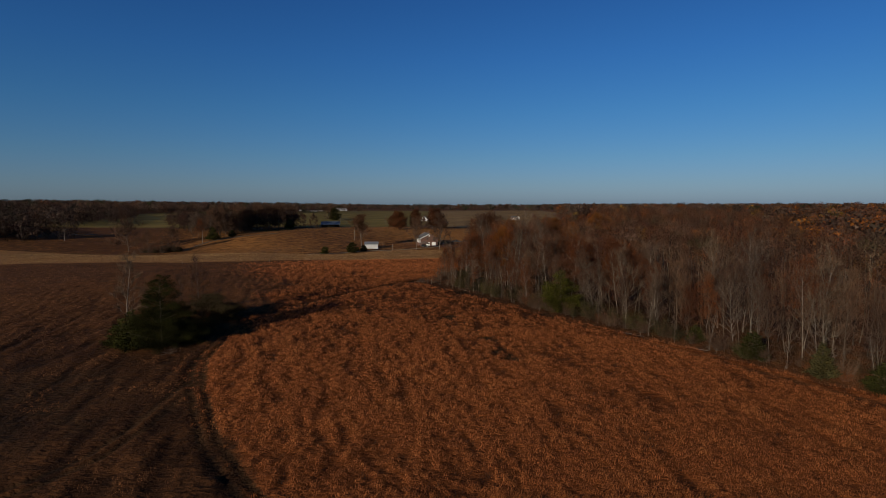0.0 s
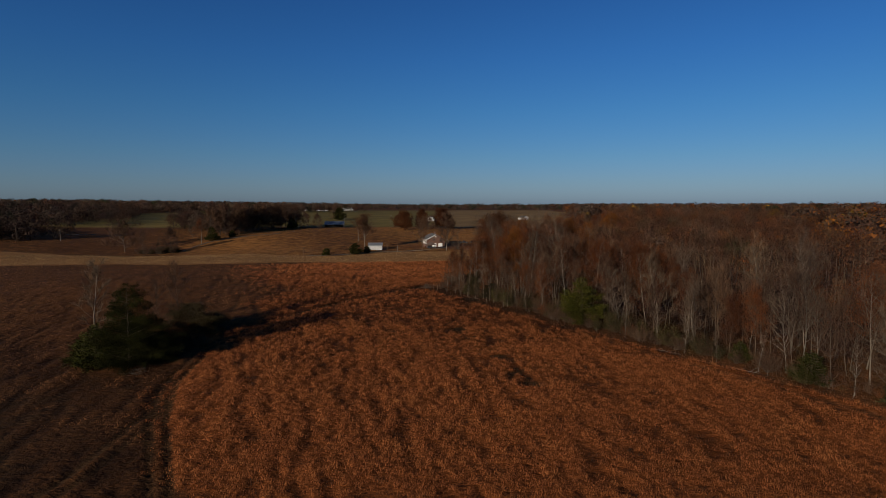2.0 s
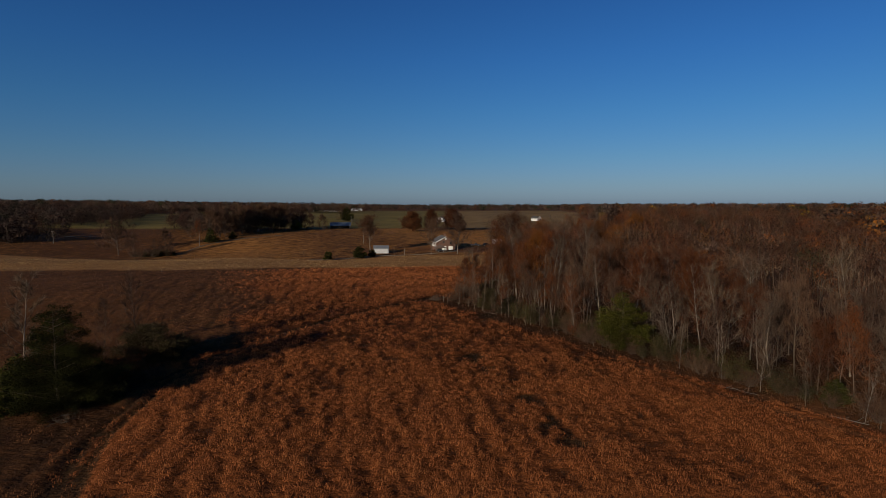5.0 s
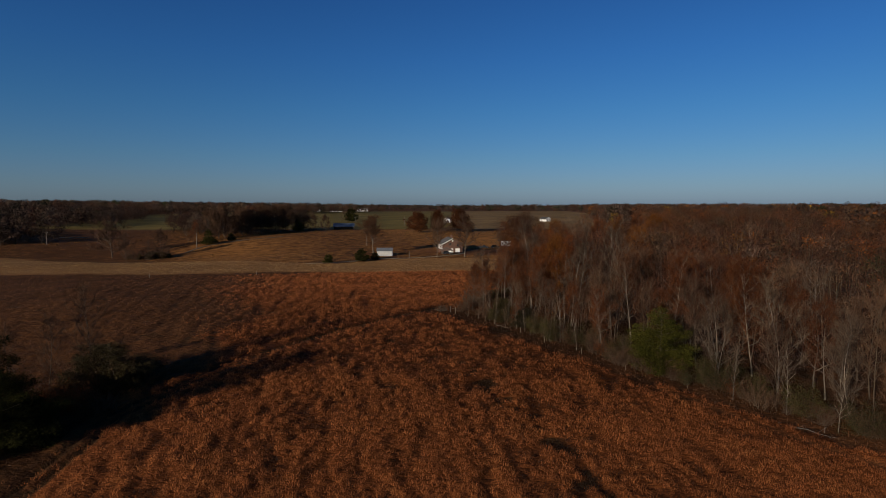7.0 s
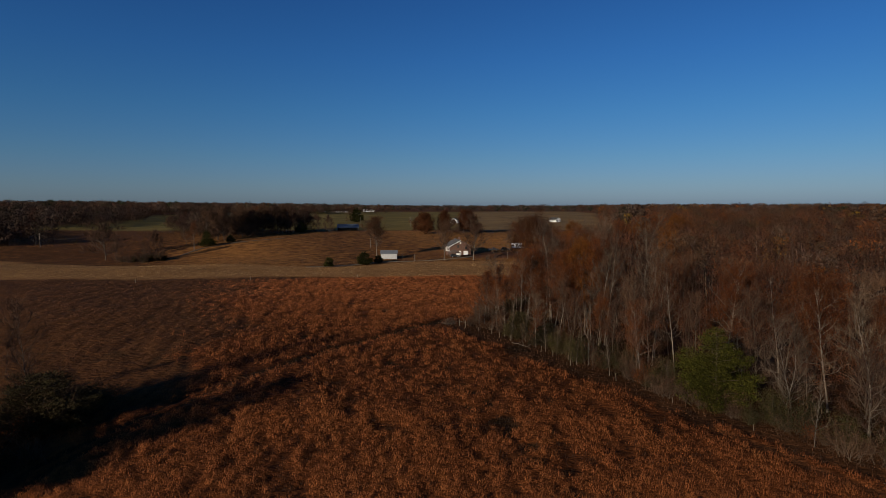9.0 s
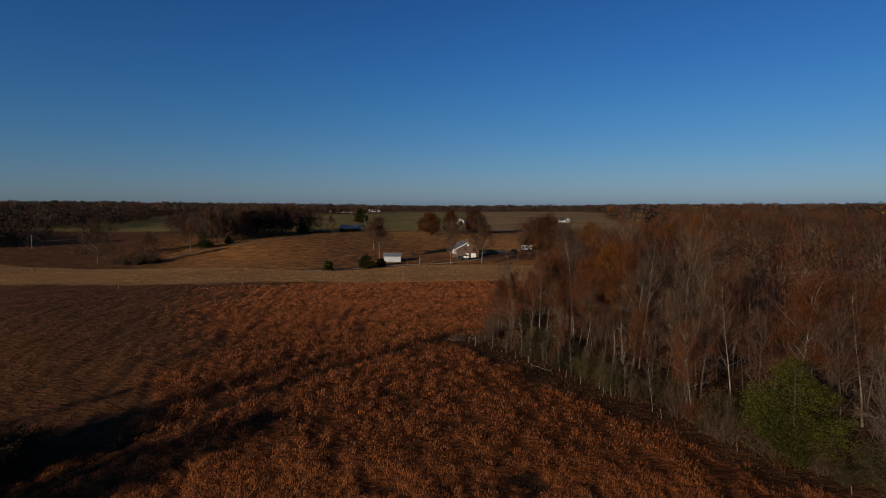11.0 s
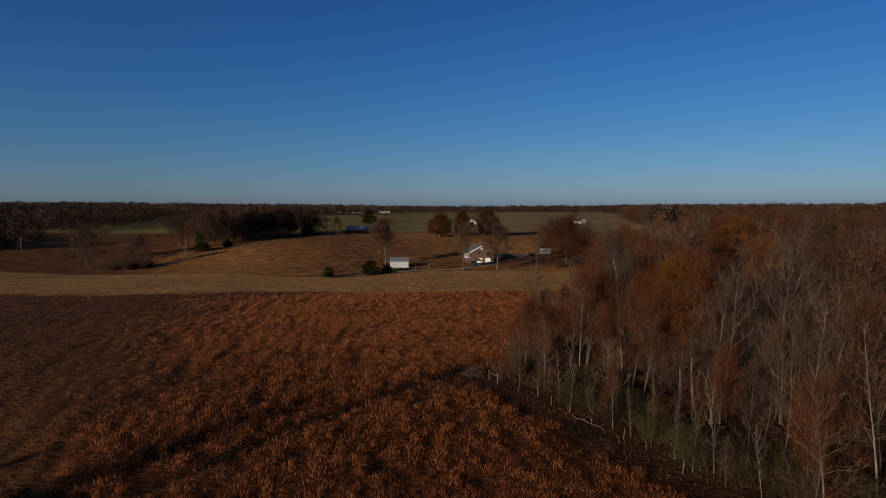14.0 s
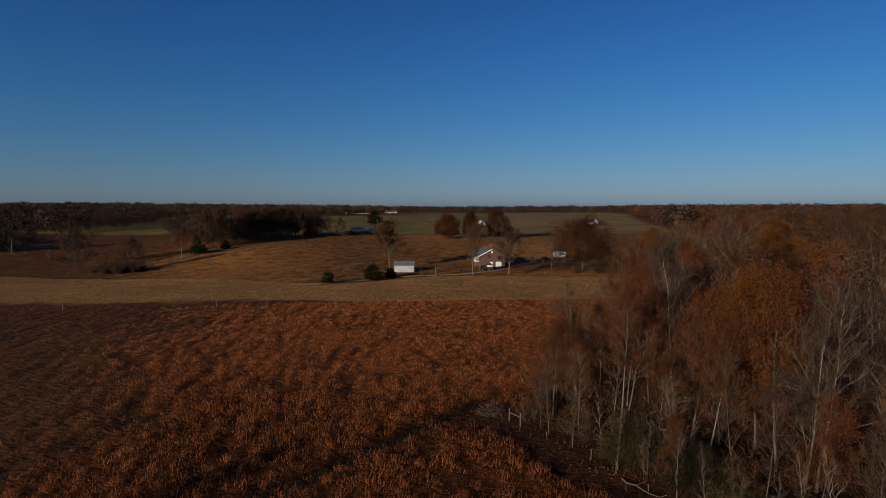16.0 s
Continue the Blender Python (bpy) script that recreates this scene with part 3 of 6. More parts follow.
EDGE_TRACK = ((118, 20), (76, 66), (53, 91), (34, 112), (24.5, 125), (17, 138), (9.5, 147), (3, 156.5), (-5, 167))
DRIVE = ((-70, 281), (-62, 282), (-52, 293), (-42, 302), (-30, 305), (-16, 308), (-6, 314), (-2, 322))
UPPER_LANE = ((-160, 338), (-159, 352), (-156, 366), (-148, 378), (-120, 402))


def weediness(x, y):
    """Where dark weeds have broken through the grass."""
    ragged = smooth(0.38, 0.66, lumps(x, y, 1.5, 7) * 0.7 + lumps(x + 0.25 * y, y * 0.4, 1.0, 2) * 0.3)
    line = np.maximum(np.exp(-(near_line(x, y, WEEDS) / 2.3) ** 2), 0.8 * np.exp(-(near_line(x, y, WEEDS_2) / 2.4) ** 2))
    loose = 0.7 * smooth(0.66, 0.84, lumps(x + 0.25 * y, y * 0.35, 2.2, 12)) * (0.45 + 0.55 * smooth(95, 140, y) * (1 - smooth(175, 205, y)))
    return np.maximum(np.maximum(line, 0.6 * bump(x, y, 10, 96, 4, 8)), loose) * ragged


def covers(x, y):
    """Weights of the ground's covers at x, y: two arrays of three."""
    xe = wood_x(y)
    wob = 2 * np.sin(y * 0.07) + 1.5 * np.sin(y * 0.19 + x * 0.05) + (3 + 5 * smooth(90, 130, y)) * (lumps(x, y, 9.0, 5) - 0.5)
    before = 1 - smooth(-2, 2, y - fence_y(x))
    border = np.interp(y, (30, 53, 59, 68, 80, 94, 105, 125, 150, 196, 250), (-8, -20, -26, -32, -37.5, -41.5, -42.5, -43.5, -46, -58, -72))
    soft = np.interp(y, (40, 110, 150, 200, 250), (3, 4, 10, 24, 38))
    strength = smooth(-1.0, 1.0, (x + wob - border) / soft)
    orange = before * strength * smooth(-200, 40, y)
    stubble = smooth(-1, 1.5 + 20 * smooth(-20, -90, x), y - fence_y(x)) * (1 - smooth(-2, 2, y - stubble_end(x))) * (1 - smooth(36, 42, x))
    hills = 0.2 * smooth(318, 345, y) * (1 - smooth(455, 475, y)) * (0.6 + 0.4 * np.sin(x * 0.05 + y * 0.03))
    green = smooth(480, 500, y) * (1 - smooth(-70, 40, x + 12 * np.sin(y * 0.03))) * smooth(-420, -330, x + 0.12 * (y - 500)) * (1 - smooth(1300, 1500, y))
    side = np.interp(y, (480, 515, 655, 843, 900), (-322, -322, -364, -480, -480))
    green = np.maximum(green, smooth(470, 520, y) * smooth(-8, 8, x - side) * smooth(150, 200, -x) * (1 - smooth(1100, 1300, y)))
    pale = smooth(480, 520, y) * smooth(-70, 40, x + 12 * np.sin(y * 0.03)) * (1 - smooth(1400, 1600, y))
    bare = np.interp(y, (110, 135, 141, 147, 165), (2.7, 2.6, 3.3, 4.9, 4.6))
    litter = smooth(-0.8, 0.8, inside(x, y) + bare + 0.6 * np.sin(y * 0.6) + 0.4 * np.sin(y * 1.7)) * (1 - smooth(168, 174, y)) + smooth(-1, 3, x - xe) * smooth(170, 178, y)
    near_house = bump(x, y, 8, 328, 40, 16) * 0.9
    edge = np.exp(-(near_line(x, y, EDGE_TRACK) / 1.5) ** 2) * 1.0
    litter = np.maximum(np.maximum(litter, near_house * smooth(303, 308, y)), edge * 0.6)
    d1, d2 = near_line(x, y, TRACK), near_line(x, y, TRACK_2)
    later = smooth(122, 146, y)
    track = np.maximum(1.0 * (1 - later) * np.exp(-((d1 - 0.9) / 0.55) ** 2), 0.8 * np.exp(-((d2 - 1.0) / 0.7) ** 2))
    # farther on, the worn strip is widened to hold the shade along the track
    track = np.maximum(track, later * np.exp(-(d1 / 1.3) ** 2) * (0.6 + 0.5 * lumps(x, y, 2.6, 6)))
    track = np.maximum(track, 0.62 * bump(x, y, -64, 72, 26, 34))
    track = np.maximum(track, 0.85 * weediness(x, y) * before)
    return np.stack([np.maximum(orange, hills), stubble, green], -1), np.stack([track, litter, pale], -1)


# ---- ground ----
def graded(lo, hi, step, reach, grow=1.22):
    inner = np.arange(lo, hi + step, step)
    out, d = [], step
    at = hi
    while at < reach:
        d *= grow
        at += d
        out.append(at - hi)
    out = np.array(out)
    return np.concatenate([lo - out[::-1], inner, inner[-1] + out])


def ridges(x, y):
    """Rough strips that run away from the start, as old wheel marks and cattle paths leave them."""
    return lumps(x + 0.12 * y, y * 0.22, 1.9, 3)


def trodden(x, y, c):
    """Where the dull ground beside the tracks is churned."""
    return (1 - c[..., 0]) * (1 - smooth(112, 145, y)) * smooth(-130, -105, x)


def rise(x, y, c, w, tuft):
    """Height of the matted tussocks above the bare ground."""
    grassy = (1 - c[..., 1]) * (1 - np.clip(w[..., 0] + w[..., 1], 0, 1)) * (1 - smooth(262, 268, y))
    return (0.16 * tuft + 0.3 * c[..., 0] * (0.6 + 0.4 * tuft) + 0.5 * trodden(x, y, c) * ridges(x, y)) * grassy


def build_ground():
    xs, ys = graded(-110, 92, 0.62, 4800), graded(42, 290, 0.62, 4800)
    gx, gy = np.meshgrid(xs, ys)
    gz = land(gx, gy)
    rough = np.random.default_rng(5)
    near = np.exp(-(np.maximum(0, np.abs(gx) - 120) / 60) ** 2 - (np.maximum(0, gy - 330) / 60) ** 2)
    c, w = covers(gx, gy)
    tuft = tufts(gx, gy)
    gz = gz + rough.normal(size=gx.shape) * 0.03 * near + rise(gx, gy, c, w, tuft)
    v = np.stack([gx, gy, gz], -1).reshape(-1, 3)
    n, m = len(xs), len(ys)
    k = (np.arange(m - 1)[:, None] * n + np.arange(n - 1)[None]).ravel()
    me = mesh_of("ground", v, [np.stack([k, k + 1, k + n + 1, k + n], 1)], M_GROUND)
    for name, a in (("cover", c), ("wear", w)):
        at = me.color_attributes.new(name, "FLOAT_COLOR", "POINT")
        at.data.foreach_set("color", np.c_[a.reshape(-1, 3), np.ones(n * m)].astype(np.float32).ravel())
    # less straw colour to the left: shade of the hollow is painted in
    dry = smooth(272, 290, gy) * (1 - smooth(470, 486, gy)) * (0.5 + 0.12 * np.sin(gx * 0.04 + gy * 0.02)) * (0.55 + 0.45 * smooth(-220, -110, gx))
    dry = np.maximum(dry, 0.14 * smooth(298, 306, gy) * (1 - smooth(500, 560, gy)))
    # grass terms hold painted gap shade, deepest under tall grass before the crest
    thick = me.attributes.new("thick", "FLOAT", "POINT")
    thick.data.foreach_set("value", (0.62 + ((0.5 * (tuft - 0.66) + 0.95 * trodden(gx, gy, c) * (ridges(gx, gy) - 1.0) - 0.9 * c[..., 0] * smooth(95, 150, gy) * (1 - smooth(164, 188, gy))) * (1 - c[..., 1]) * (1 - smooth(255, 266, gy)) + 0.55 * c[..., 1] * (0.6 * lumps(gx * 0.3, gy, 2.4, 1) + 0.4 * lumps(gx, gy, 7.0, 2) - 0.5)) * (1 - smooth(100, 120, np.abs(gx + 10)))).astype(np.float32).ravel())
    hay = me.attributes.new("hay", "FLOAT", "POINT")
    hay.data.foreach_set("value", dry.astype(np.float32).ravel())
    me.polygons.foreach_set("use_smooth", np.ones(len(me.polygons), bool))
    ob = new("ground", me)
    return tagged(ob, "rolling autumn farmland with rust-coloured grass, stubble and pasture", "ground", kind="structure")


build_ground()


def strip(name, line, width, lift, material, label, category, kind="structure"):
    """A lane laid on the ground along a polyline, with a thickness of its own."""
    pts = []
    for (ax, ay), (bx, by) in zip(line[:-1], line[1:]):
        n = max(2, int(math.hypot(bx - ax, by - ay) / 2.0))
        pts += [(ax + (bx - ax) * i / n, ay + (by - ay) * i / n) for i in range(n)]
    pts = np.array(pts + [line[-1]], float)
    for _ in range(6):
        pts[1:-1] = (pts[:-2] + 2 * pts[1:-1] + pts[2:]) / 4
    d = np.gradient(pts, axis=0)
    d /= np.linalg.norm(d, axis=1, keepdims=True)
    side = np.c_[-d[:, 1], d[:, 0]]
    wob = 1 + 0.15 * np.sin(np.arange(len(pts)) * 0.7) + 0.1 * np.sin(np.arange(len(pts)) * 1.9)
    rows = []
    for off, dz in ((-0.5, -0.15), (-0.46, lift), (0.0, lift + 0.05), (0.46, lift), (0.5, -0.15)):
        p = pts + side * (off * width * wob)[:, None]
        rows.append(np.c_[p, land(p[:, 0], p[:, 1]) + dz])
    v = np.stack(rows, 1).reshape(-1, 3)
    k = (np.arange(len(pts) - 1)[:, None] * 5 + np.arange(4)[None]).ravel()
    me = mesh_of(name, v, [np.stack([k, k + 1, k + 6, k + 5], 1)], material)
    return tagged(new(name, me), label, category, kind=kind)


strip("lane", DRIVE, 2.4, 0.06, M_GRAVEL, "pale gravel farm drive beside the stubble field", "lane")
strip("lane", UPPER_LANE, 2.2, 0.04, M_SHADED_GRAVEL, "gravel lane climbing out of the hollow, coloured dark for tree shade", "lane")


def pond(x, y, rx, ry, label):
    z = float(land(x, y)) + 0.25
    bm = bmesh.new()
    ring = []
    for i in range(40):
        a = i / 40 * 2 * math.pi
        r = 1 + 0.12 * math.sin(3 * a + 1) + 0.06 * math.sin(7 * a)
        ring.append(bm.verts.new((x + rx * r * math.cos(a), y + ry * r * math.sin(a), z)))
    bm.faces.new(ring)
    ext = bmesh.ops.extrude_face_region(bm, geom=bm.faces[:])
    bmesh.ops.translate(bm, vec=(0, 0, -1.2), verts=[e for e in ext["geom"] if isinstance(e, bmesh.types.BMVert)])
    bmesh.ops.recalc_face_normals(bm, faces=bm.faces[:])
    ob = part("water", bm, M_WATER, None)
    return tagged(ob, label, "pond", kind="structure")


pond(-277, 421, 11, 3.5, "small still farm pond in the shade of the trees")

# ---- kinds of trees ----
RANDOM = np.random.default_rng(11)
PLACED = set()


def plant(proto, x, y, turn=None, size=1.0, tall=None, label="", group="", sink=0.05):
    """Puts a tree on the ground: the first time the tree itself, later a copy."""
    turn = RANDOM.uniform(0, 360) if turn is None else turn
    m = spot(x, y, turn, size, tall, sink)
    if proto not in PLACED:
        PLACED.add(proto)
        proto.matrix_basis = m
        ob = proto
    else:
        s = proto.scale
        ob = copy_thing(proto, m @ Matrix.Diagonal((1 / s[0], 1 / s[1], 1 / s[2], 1)))
    return tagged(ob, label, "", group)


PALE_LABEL = "tall bare hardwood with a pale grey trunk in the wood"
BARE = [hardwood("bare_tree", 100 + i, h, s, M_BARK, M_TWIG, label=PALE_LABEL, bare_to=b, limbs=n, forks=f, steep=st, crooked=0.06, twigs=15, twig_w=0.026, twig_len=1.5, bough=0.55, girth=0.0066)
        for i, (h, s, b, n, f, st) in enumerate(((19, 5.6, 0.2, 26, 7, 1.0), (17, 5.8, 0.16, 26, 7, 0.8), (20, 4.8, 0.24, 26, 7, 1.2),
                                                 (16, 5.2, 0.15, 25, 7, 1.0), (18, 6.2, 0.26, 25, 7, 0.75), (14, 4.0, 0.12, 25, 6, 1.3)))]
BROWN = [hardwood("bare_tree", 140 + i, h, s, M_BARK_DARK, M_TWIG_BROWN, label="bare brown-twigged hardwood in the wood", bare_to=b, limbs=n, forks=f, steep=st, twigs=16, twig_w=0.03, twig_len=1.3, girth=0.0062)
         for i, (h, s, b, n, f, st) in enumerate(((16, 4.4, 0.22, 26, 6, 1.0), (13, 3.6, 0.15, 28, 5, 1.2), (17, 5.0, 0.3, 26, 6, 0.9)))]
RUSSET = [hardwood("oak_tree", 160 + i, h, s, bark, M_TWIG_BROWN, M_RUSSET, int(n * 4.2), 0.112, label="oak holding its russet leaves in the wood", bare_to=b, limbs=26, forks=6, twigs=11, twig_w=0.032, wander=0.22, steep=0.75)
          for i, (h, s, b, n, bark) in enumerate(((17, 4.8, 0.3, 3400, M_BARK), (14, 4.0, 0.22, 2400, M_BARK_DARK), (18, 5.2, 0.35, 1700, M_BARK)))]
GOLD = [hardwood("maple_tree", 180 + i, h, s, M_BARK, M_TWIG_BROWN, M_ORANGE, int(n * 5.0), 0.125, label="hardwood with orange autumn leaves in the wood", bare_to=0.26, limbs=26, forks=6, twigs=11, twig_w=0.032, wander=0.22, steep=0.75)
        for i, (h, s, n) in enumerate(((18, 4.8, 4600), (15, 3.6, 1600)))]
SAPLING = [hardwood("sapling", 200 + i, h, s, bark, M_TWIG, label="slender bare sapling at the wood's edge", category="sapling", bare_to=0.25, limbs=14, forks=3, twigs=9, girth=0.006, steep=1.6, twig_len=0.6, twig_w=0.03)
           for i, (h, s, bark) in enumerate(((8, 1.6, M_BARK), (6.5, 1.8, M_BARK_DARK), (9.5, 1.7, M_BARK)))]
OPEN_OAK = [hardwood("bare_oak", 220 + i, h, s, M_BARK_DARK, M_TWIG_BROWN, label="broad bare oak standing in open pasture", bare_to=b, limbs=30, forks=7, twigs=20, girth=0.02, twig_len=1.4, twig_w=0.095, dome=1.0)
            for i, (h, s, b) in enumerate(((11.5, 8.4, 0.22), (10, 6.5, 0.22), (13.5, 5.6, 0.35)))]
ROW_TREE = [hardwood("bare_tree", 230 + i, h, s, M_BARK_DARK, M_TWIG_BROWN, label="bare brown tree of the row on the rise", bare_to=0.12, limbs=28, forks=6, twigs=16, girth=0.014, twig_len=1.7, twig_w=0.09, dome=1.0)
            for i, (h, s) in enumerate(((14, 6.0), (12.5, 5.4)))]
BIG_OAK = hardwood("oak_tree", 240, 11.5, 12.0, M_BARK_DARK, M_TWIG_BROWN, M_RUSSET_DARK, 42000, 0.22, dense=(14.0, 2.6, 19.5), label="broad oak with russet leaves behind the stubble field", bare_to=0.16, limbs=40, forks=7, twigs=10, girth=0.026, twig_w=0.07, dome=1.0, twig_len=1.4)
ROUND_OAK = hardwood("oak_tree", 241, 10, 7.6, M_BARK_DARK, M_TWIG_BROWN, M_RUSSET_DARK, 16000, 0.36, dense=(7.4, 0.6, 13.5), label="rounded oak with dark russet leaves beyond the house", bare_to=0.14, limbs=34, forks=6, twigs=6, girth=0.02, twig_w=0.1, dome=1.0)
YARD_TREE = [hardwood("yard_tree", 250 + i, h, s, M_BARK, M_TWIG_BROWN, M_RUSSET_DARK, n * 2, 0.18, label="tall yard tree with a pale trunk and thinning brown crown", bare_to=b, limbs=34, forks=7, twigs=20, girth=0.013, twig_len=1.3, twig_w=0.06, steep=1.0)
             for i, (h, s, b, n) in enumerate(((16, 6.4, 0.34, 3600), (14, 6.6, 0.26, 500)))]
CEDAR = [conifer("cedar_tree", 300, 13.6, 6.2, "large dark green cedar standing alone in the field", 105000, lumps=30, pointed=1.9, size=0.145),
         conifer("cedar_tree", 301, 10.4, 4.6, "dense green cedar at the wood's edge", 42000, M_CEDAR_SUNLIT, lumps=24, pointed=1.5, size=0.18),
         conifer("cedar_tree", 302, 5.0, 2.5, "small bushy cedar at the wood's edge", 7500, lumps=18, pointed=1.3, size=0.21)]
ROUND_CEDAR = conifer("cedar_tree", 305, 5.0, 2.6, "round dark evergreen beside the drive", 4200, lumps=8, pointed=2.4, size=0.36)
THICKET = conifer("thicket", 306, 6.4, 4.6, "dense rounded olive-grey thicket in the field", 46000, M_THICKET, 2.3, 0.02, 0.17, 30)
PINE = conifer("pine_tree", 303, 6.6, 2.0, "young olive-green pine at the wood's edge", 5000, M_SHRUB, 1.1, 0.12, 0.34, 12)
OLIVE_BUSH = [shrub("bush", 320 + i, h, r, "olive-green undergrowth at the wood's edge", M_SHRUB, int(n * 3.4), 14, 30, 0.1) for i, (h, r, n) in enumerate(((3.6, 2.4, 1900), (2.6, 2.0, 1300)))]
TWIG_BUSH = [shrub("bush", 330 + i, h, r, "bare grey-brown thicket of thin stems", None, 0, 24, 64) for i, (h, r) in enumerate(((4.2, 2.6), (3.0, 2.2)))]
LEAF_BUSH = shrub("bush", 340, 3.4, 2.0, "low bush with dry red-brown leaves", M_RUSSET, 3800, 16, 40, 0.105)

# ---- the wood on the right ----
WOODS = "trees of the wood"


def jittered(x0, x1, y0, y1, step, rng, shake=0.42):
    gx, gy = np.meshgrid(np.arange(x0, x1, step), np.arange(y0, y1, step))
    p = np.c_[gx.ravel(), gy.ravel()]
    return p + rng.uniform(-shake, shake, p.shape) * step


def build_wood_edge():
    p = jittered(-10, 150, 40, 330, 4.7, RANDOM)
    depth = inside(p[:, 0], p[:, 1])
    keep = (depth > 2.2) & (depth < 22) & (p[:, 0] < 0.85 * p[:, 1] + 22)
    keep &= ~((np.abs(p[:, 0] - 29) < 5.5) & (np.abs(p[:, 1] - 131) < 4.5))
    for (x, y), d in zip(p[keep], depth[keep]):
        far_side = y > 165
        r = RANDOM.uniform()
        size = RANDOM.uniform(0.8, 1.12) * (0.72 + 0.28 * min(1, d / 9))
        if d < 7 and y > 140 and y < 215:
            size *= 0.72
        leafy_share = 0.58 if y > 176 else (0.5 if y > 138 else 0.22)
        if r < leafy_share:
            kind = RUSSET[int(RANDOM.integers(3))] if RANDOM.uniform() < (0.9 if y > 200 else 1.0) else GOLD[int(RANDOM.integers(2))]
        elif r < leafy_share + (0.22 if y > 138 else 0.4) or d < 3.0:
            kind = BROWN[int(RANDOM.integers(3))]
        else:
            kind = BARE[int(RANDOM.integers(6))]
        plant(kind, x, y, None, size, size * RANDOM.uniform(0.92, 1.1), group=WOODS)
    # saplings and thicket along the border
    for y in np.arange(62, 300, 4.6):
        x = float(wood_x(y)) + RANDOM.uniform(0.8, 4.5)
        if abs(y - 130) > 5:
            plant(SAPLING[int(RANDOM.integers(3))], x, y + RANDOM.uniform(-1, 1), None, RANDOM.uniform(0.7, 1.15), group="saplings of the wood's edge")
    for y in np.arange(62, 300, 1.5):
        x = float(wood_x(y)) + RANDOM.uniform(0.8, 6.5)
        r = RANDOM.uniform()
        kind = OLIVE_BUSH[int(RANDOM.integers(2))] if r < 0.22 else (LEAF_BUSH if r < 0.36 else TWIG_BUSH[int(RANDOM.integers(2))])
        plant(kind, x, y, None, RANDOM.uniform(0.6, 1.15), group="undergrowth of the wood's edge")


build_wood_edge()
plant(CEDAR[1], 28.5, 131, 40, 1.0, label="dense green cedar in sunlit tones at the edge of the bare wood")
plant(CEDAR[2], 50.5, 108, 0, 0.75, group="small cedars of the wood's edge")
plant(CEDAR[2], 56.5, 98, 80, 1.05, group="small cedars of the wood's edge")
plant(CEDAR[2], 68, 82.5, 200, 1.0, group="small cedars of the wood's edge")
plant(PINE, 62.5, 88.5, 0, 1.0)
plant(OLIVE_BUSH[0], 20.5, 145, 30, 1.1)
plant(OLIVE_BUSH[0], 33.5, 127, 90, 1.15)
plant(OLIVE_BUSH[0], 24.5, 136, 190, 1.0)
for x, y, s in ((34.5, 124.5, 1.3), (38, 121, 1.1), (42, 117, 1.2), (25, 139, 1.1), (14.6, 147.6, 1.35), (21, 142, 0.8), (46, 112, 1.2)):
    plant(OLIVE_BUSH[0], x, y, None, s, group="undergrowth of the wood's edge")
plant(LEAF_BUSH, 14, 156, 10, 1.2)
plant(RUSSET[1], 9.0, 157.2, 10, 0.42, 0.44, label="small tree with dry pinkish-brown leaves at the wood's edge")
plant(GOLD[0], 19.0, 164.0, 40, 1.08, 1.0, label="broad oak with orange-brown leaves at the wood's edge")
plant(RUSSET[0], 27.0, 172.0, 40, 1.0, 1.0, label="russet oak standing behind the orange one")
plant(RUSSET[1], 21.5, 156.5, 140, 0.42, 0.36, label="low oak bush with red-brown leaves")
plant(BARE[1], 25.4, 147.6, 60, 0.95, 1.0, label="tall pale bare hardwood with spreading limbs")
plant(BARE[3], 20.5, 158.5, 15, 0.8, 0.62, label="pale many-limbed young tree before the orange oak")
plant(BARE[2], 12.4, 176.5, 120, 0.7, 0.72, label="slim pale bare tree behind the corner thicket")
plant(THICKET, 6.6, 161.0, 20, 0.62, 0.78, label="dense olive-green thicket behind the fence corner")
plant(THICKET, 11.4, 156.5, 120, 0.6, 0.62, label="dense olive-green thicket behind the fence corner")
for k in range(12):
    y = 166.5 - 2.3 * k
    plant(SAPLING[k % 3], float(wood_x(y)) + 0.5 + 0.8 * ((k * 7) % 3) / 3, y, 50 * k, 0.62 + 0.05 * ((k * 5) % 4), label="thin pale sapling in a row along the old fence", group="saplings of the old fence")
for x, y, kind, size in ((84, 300, 0, 1.15), (79, 292, 0, 1.0), (91, 306, 1, 1.2)):
    plant(GOLD[kind], x, y, None, size, label="tall tree with bright orange leaves above the wood")
for x, y, size in ((38, 206, 1.05), (44, 214, 1.1), (47, 203, 1.0), (33, 222, 0.95), (24, 232, 0.8), (52, 222, 1.0)):
    kind = GOLD[0] if x > 40 else RUSSET[0]
    plant(kind, x, y, None, size, label="broad-crowned orange-brown tree rising from the wood" if x > 40 else "broad-crowned russet oak rising from the wood")


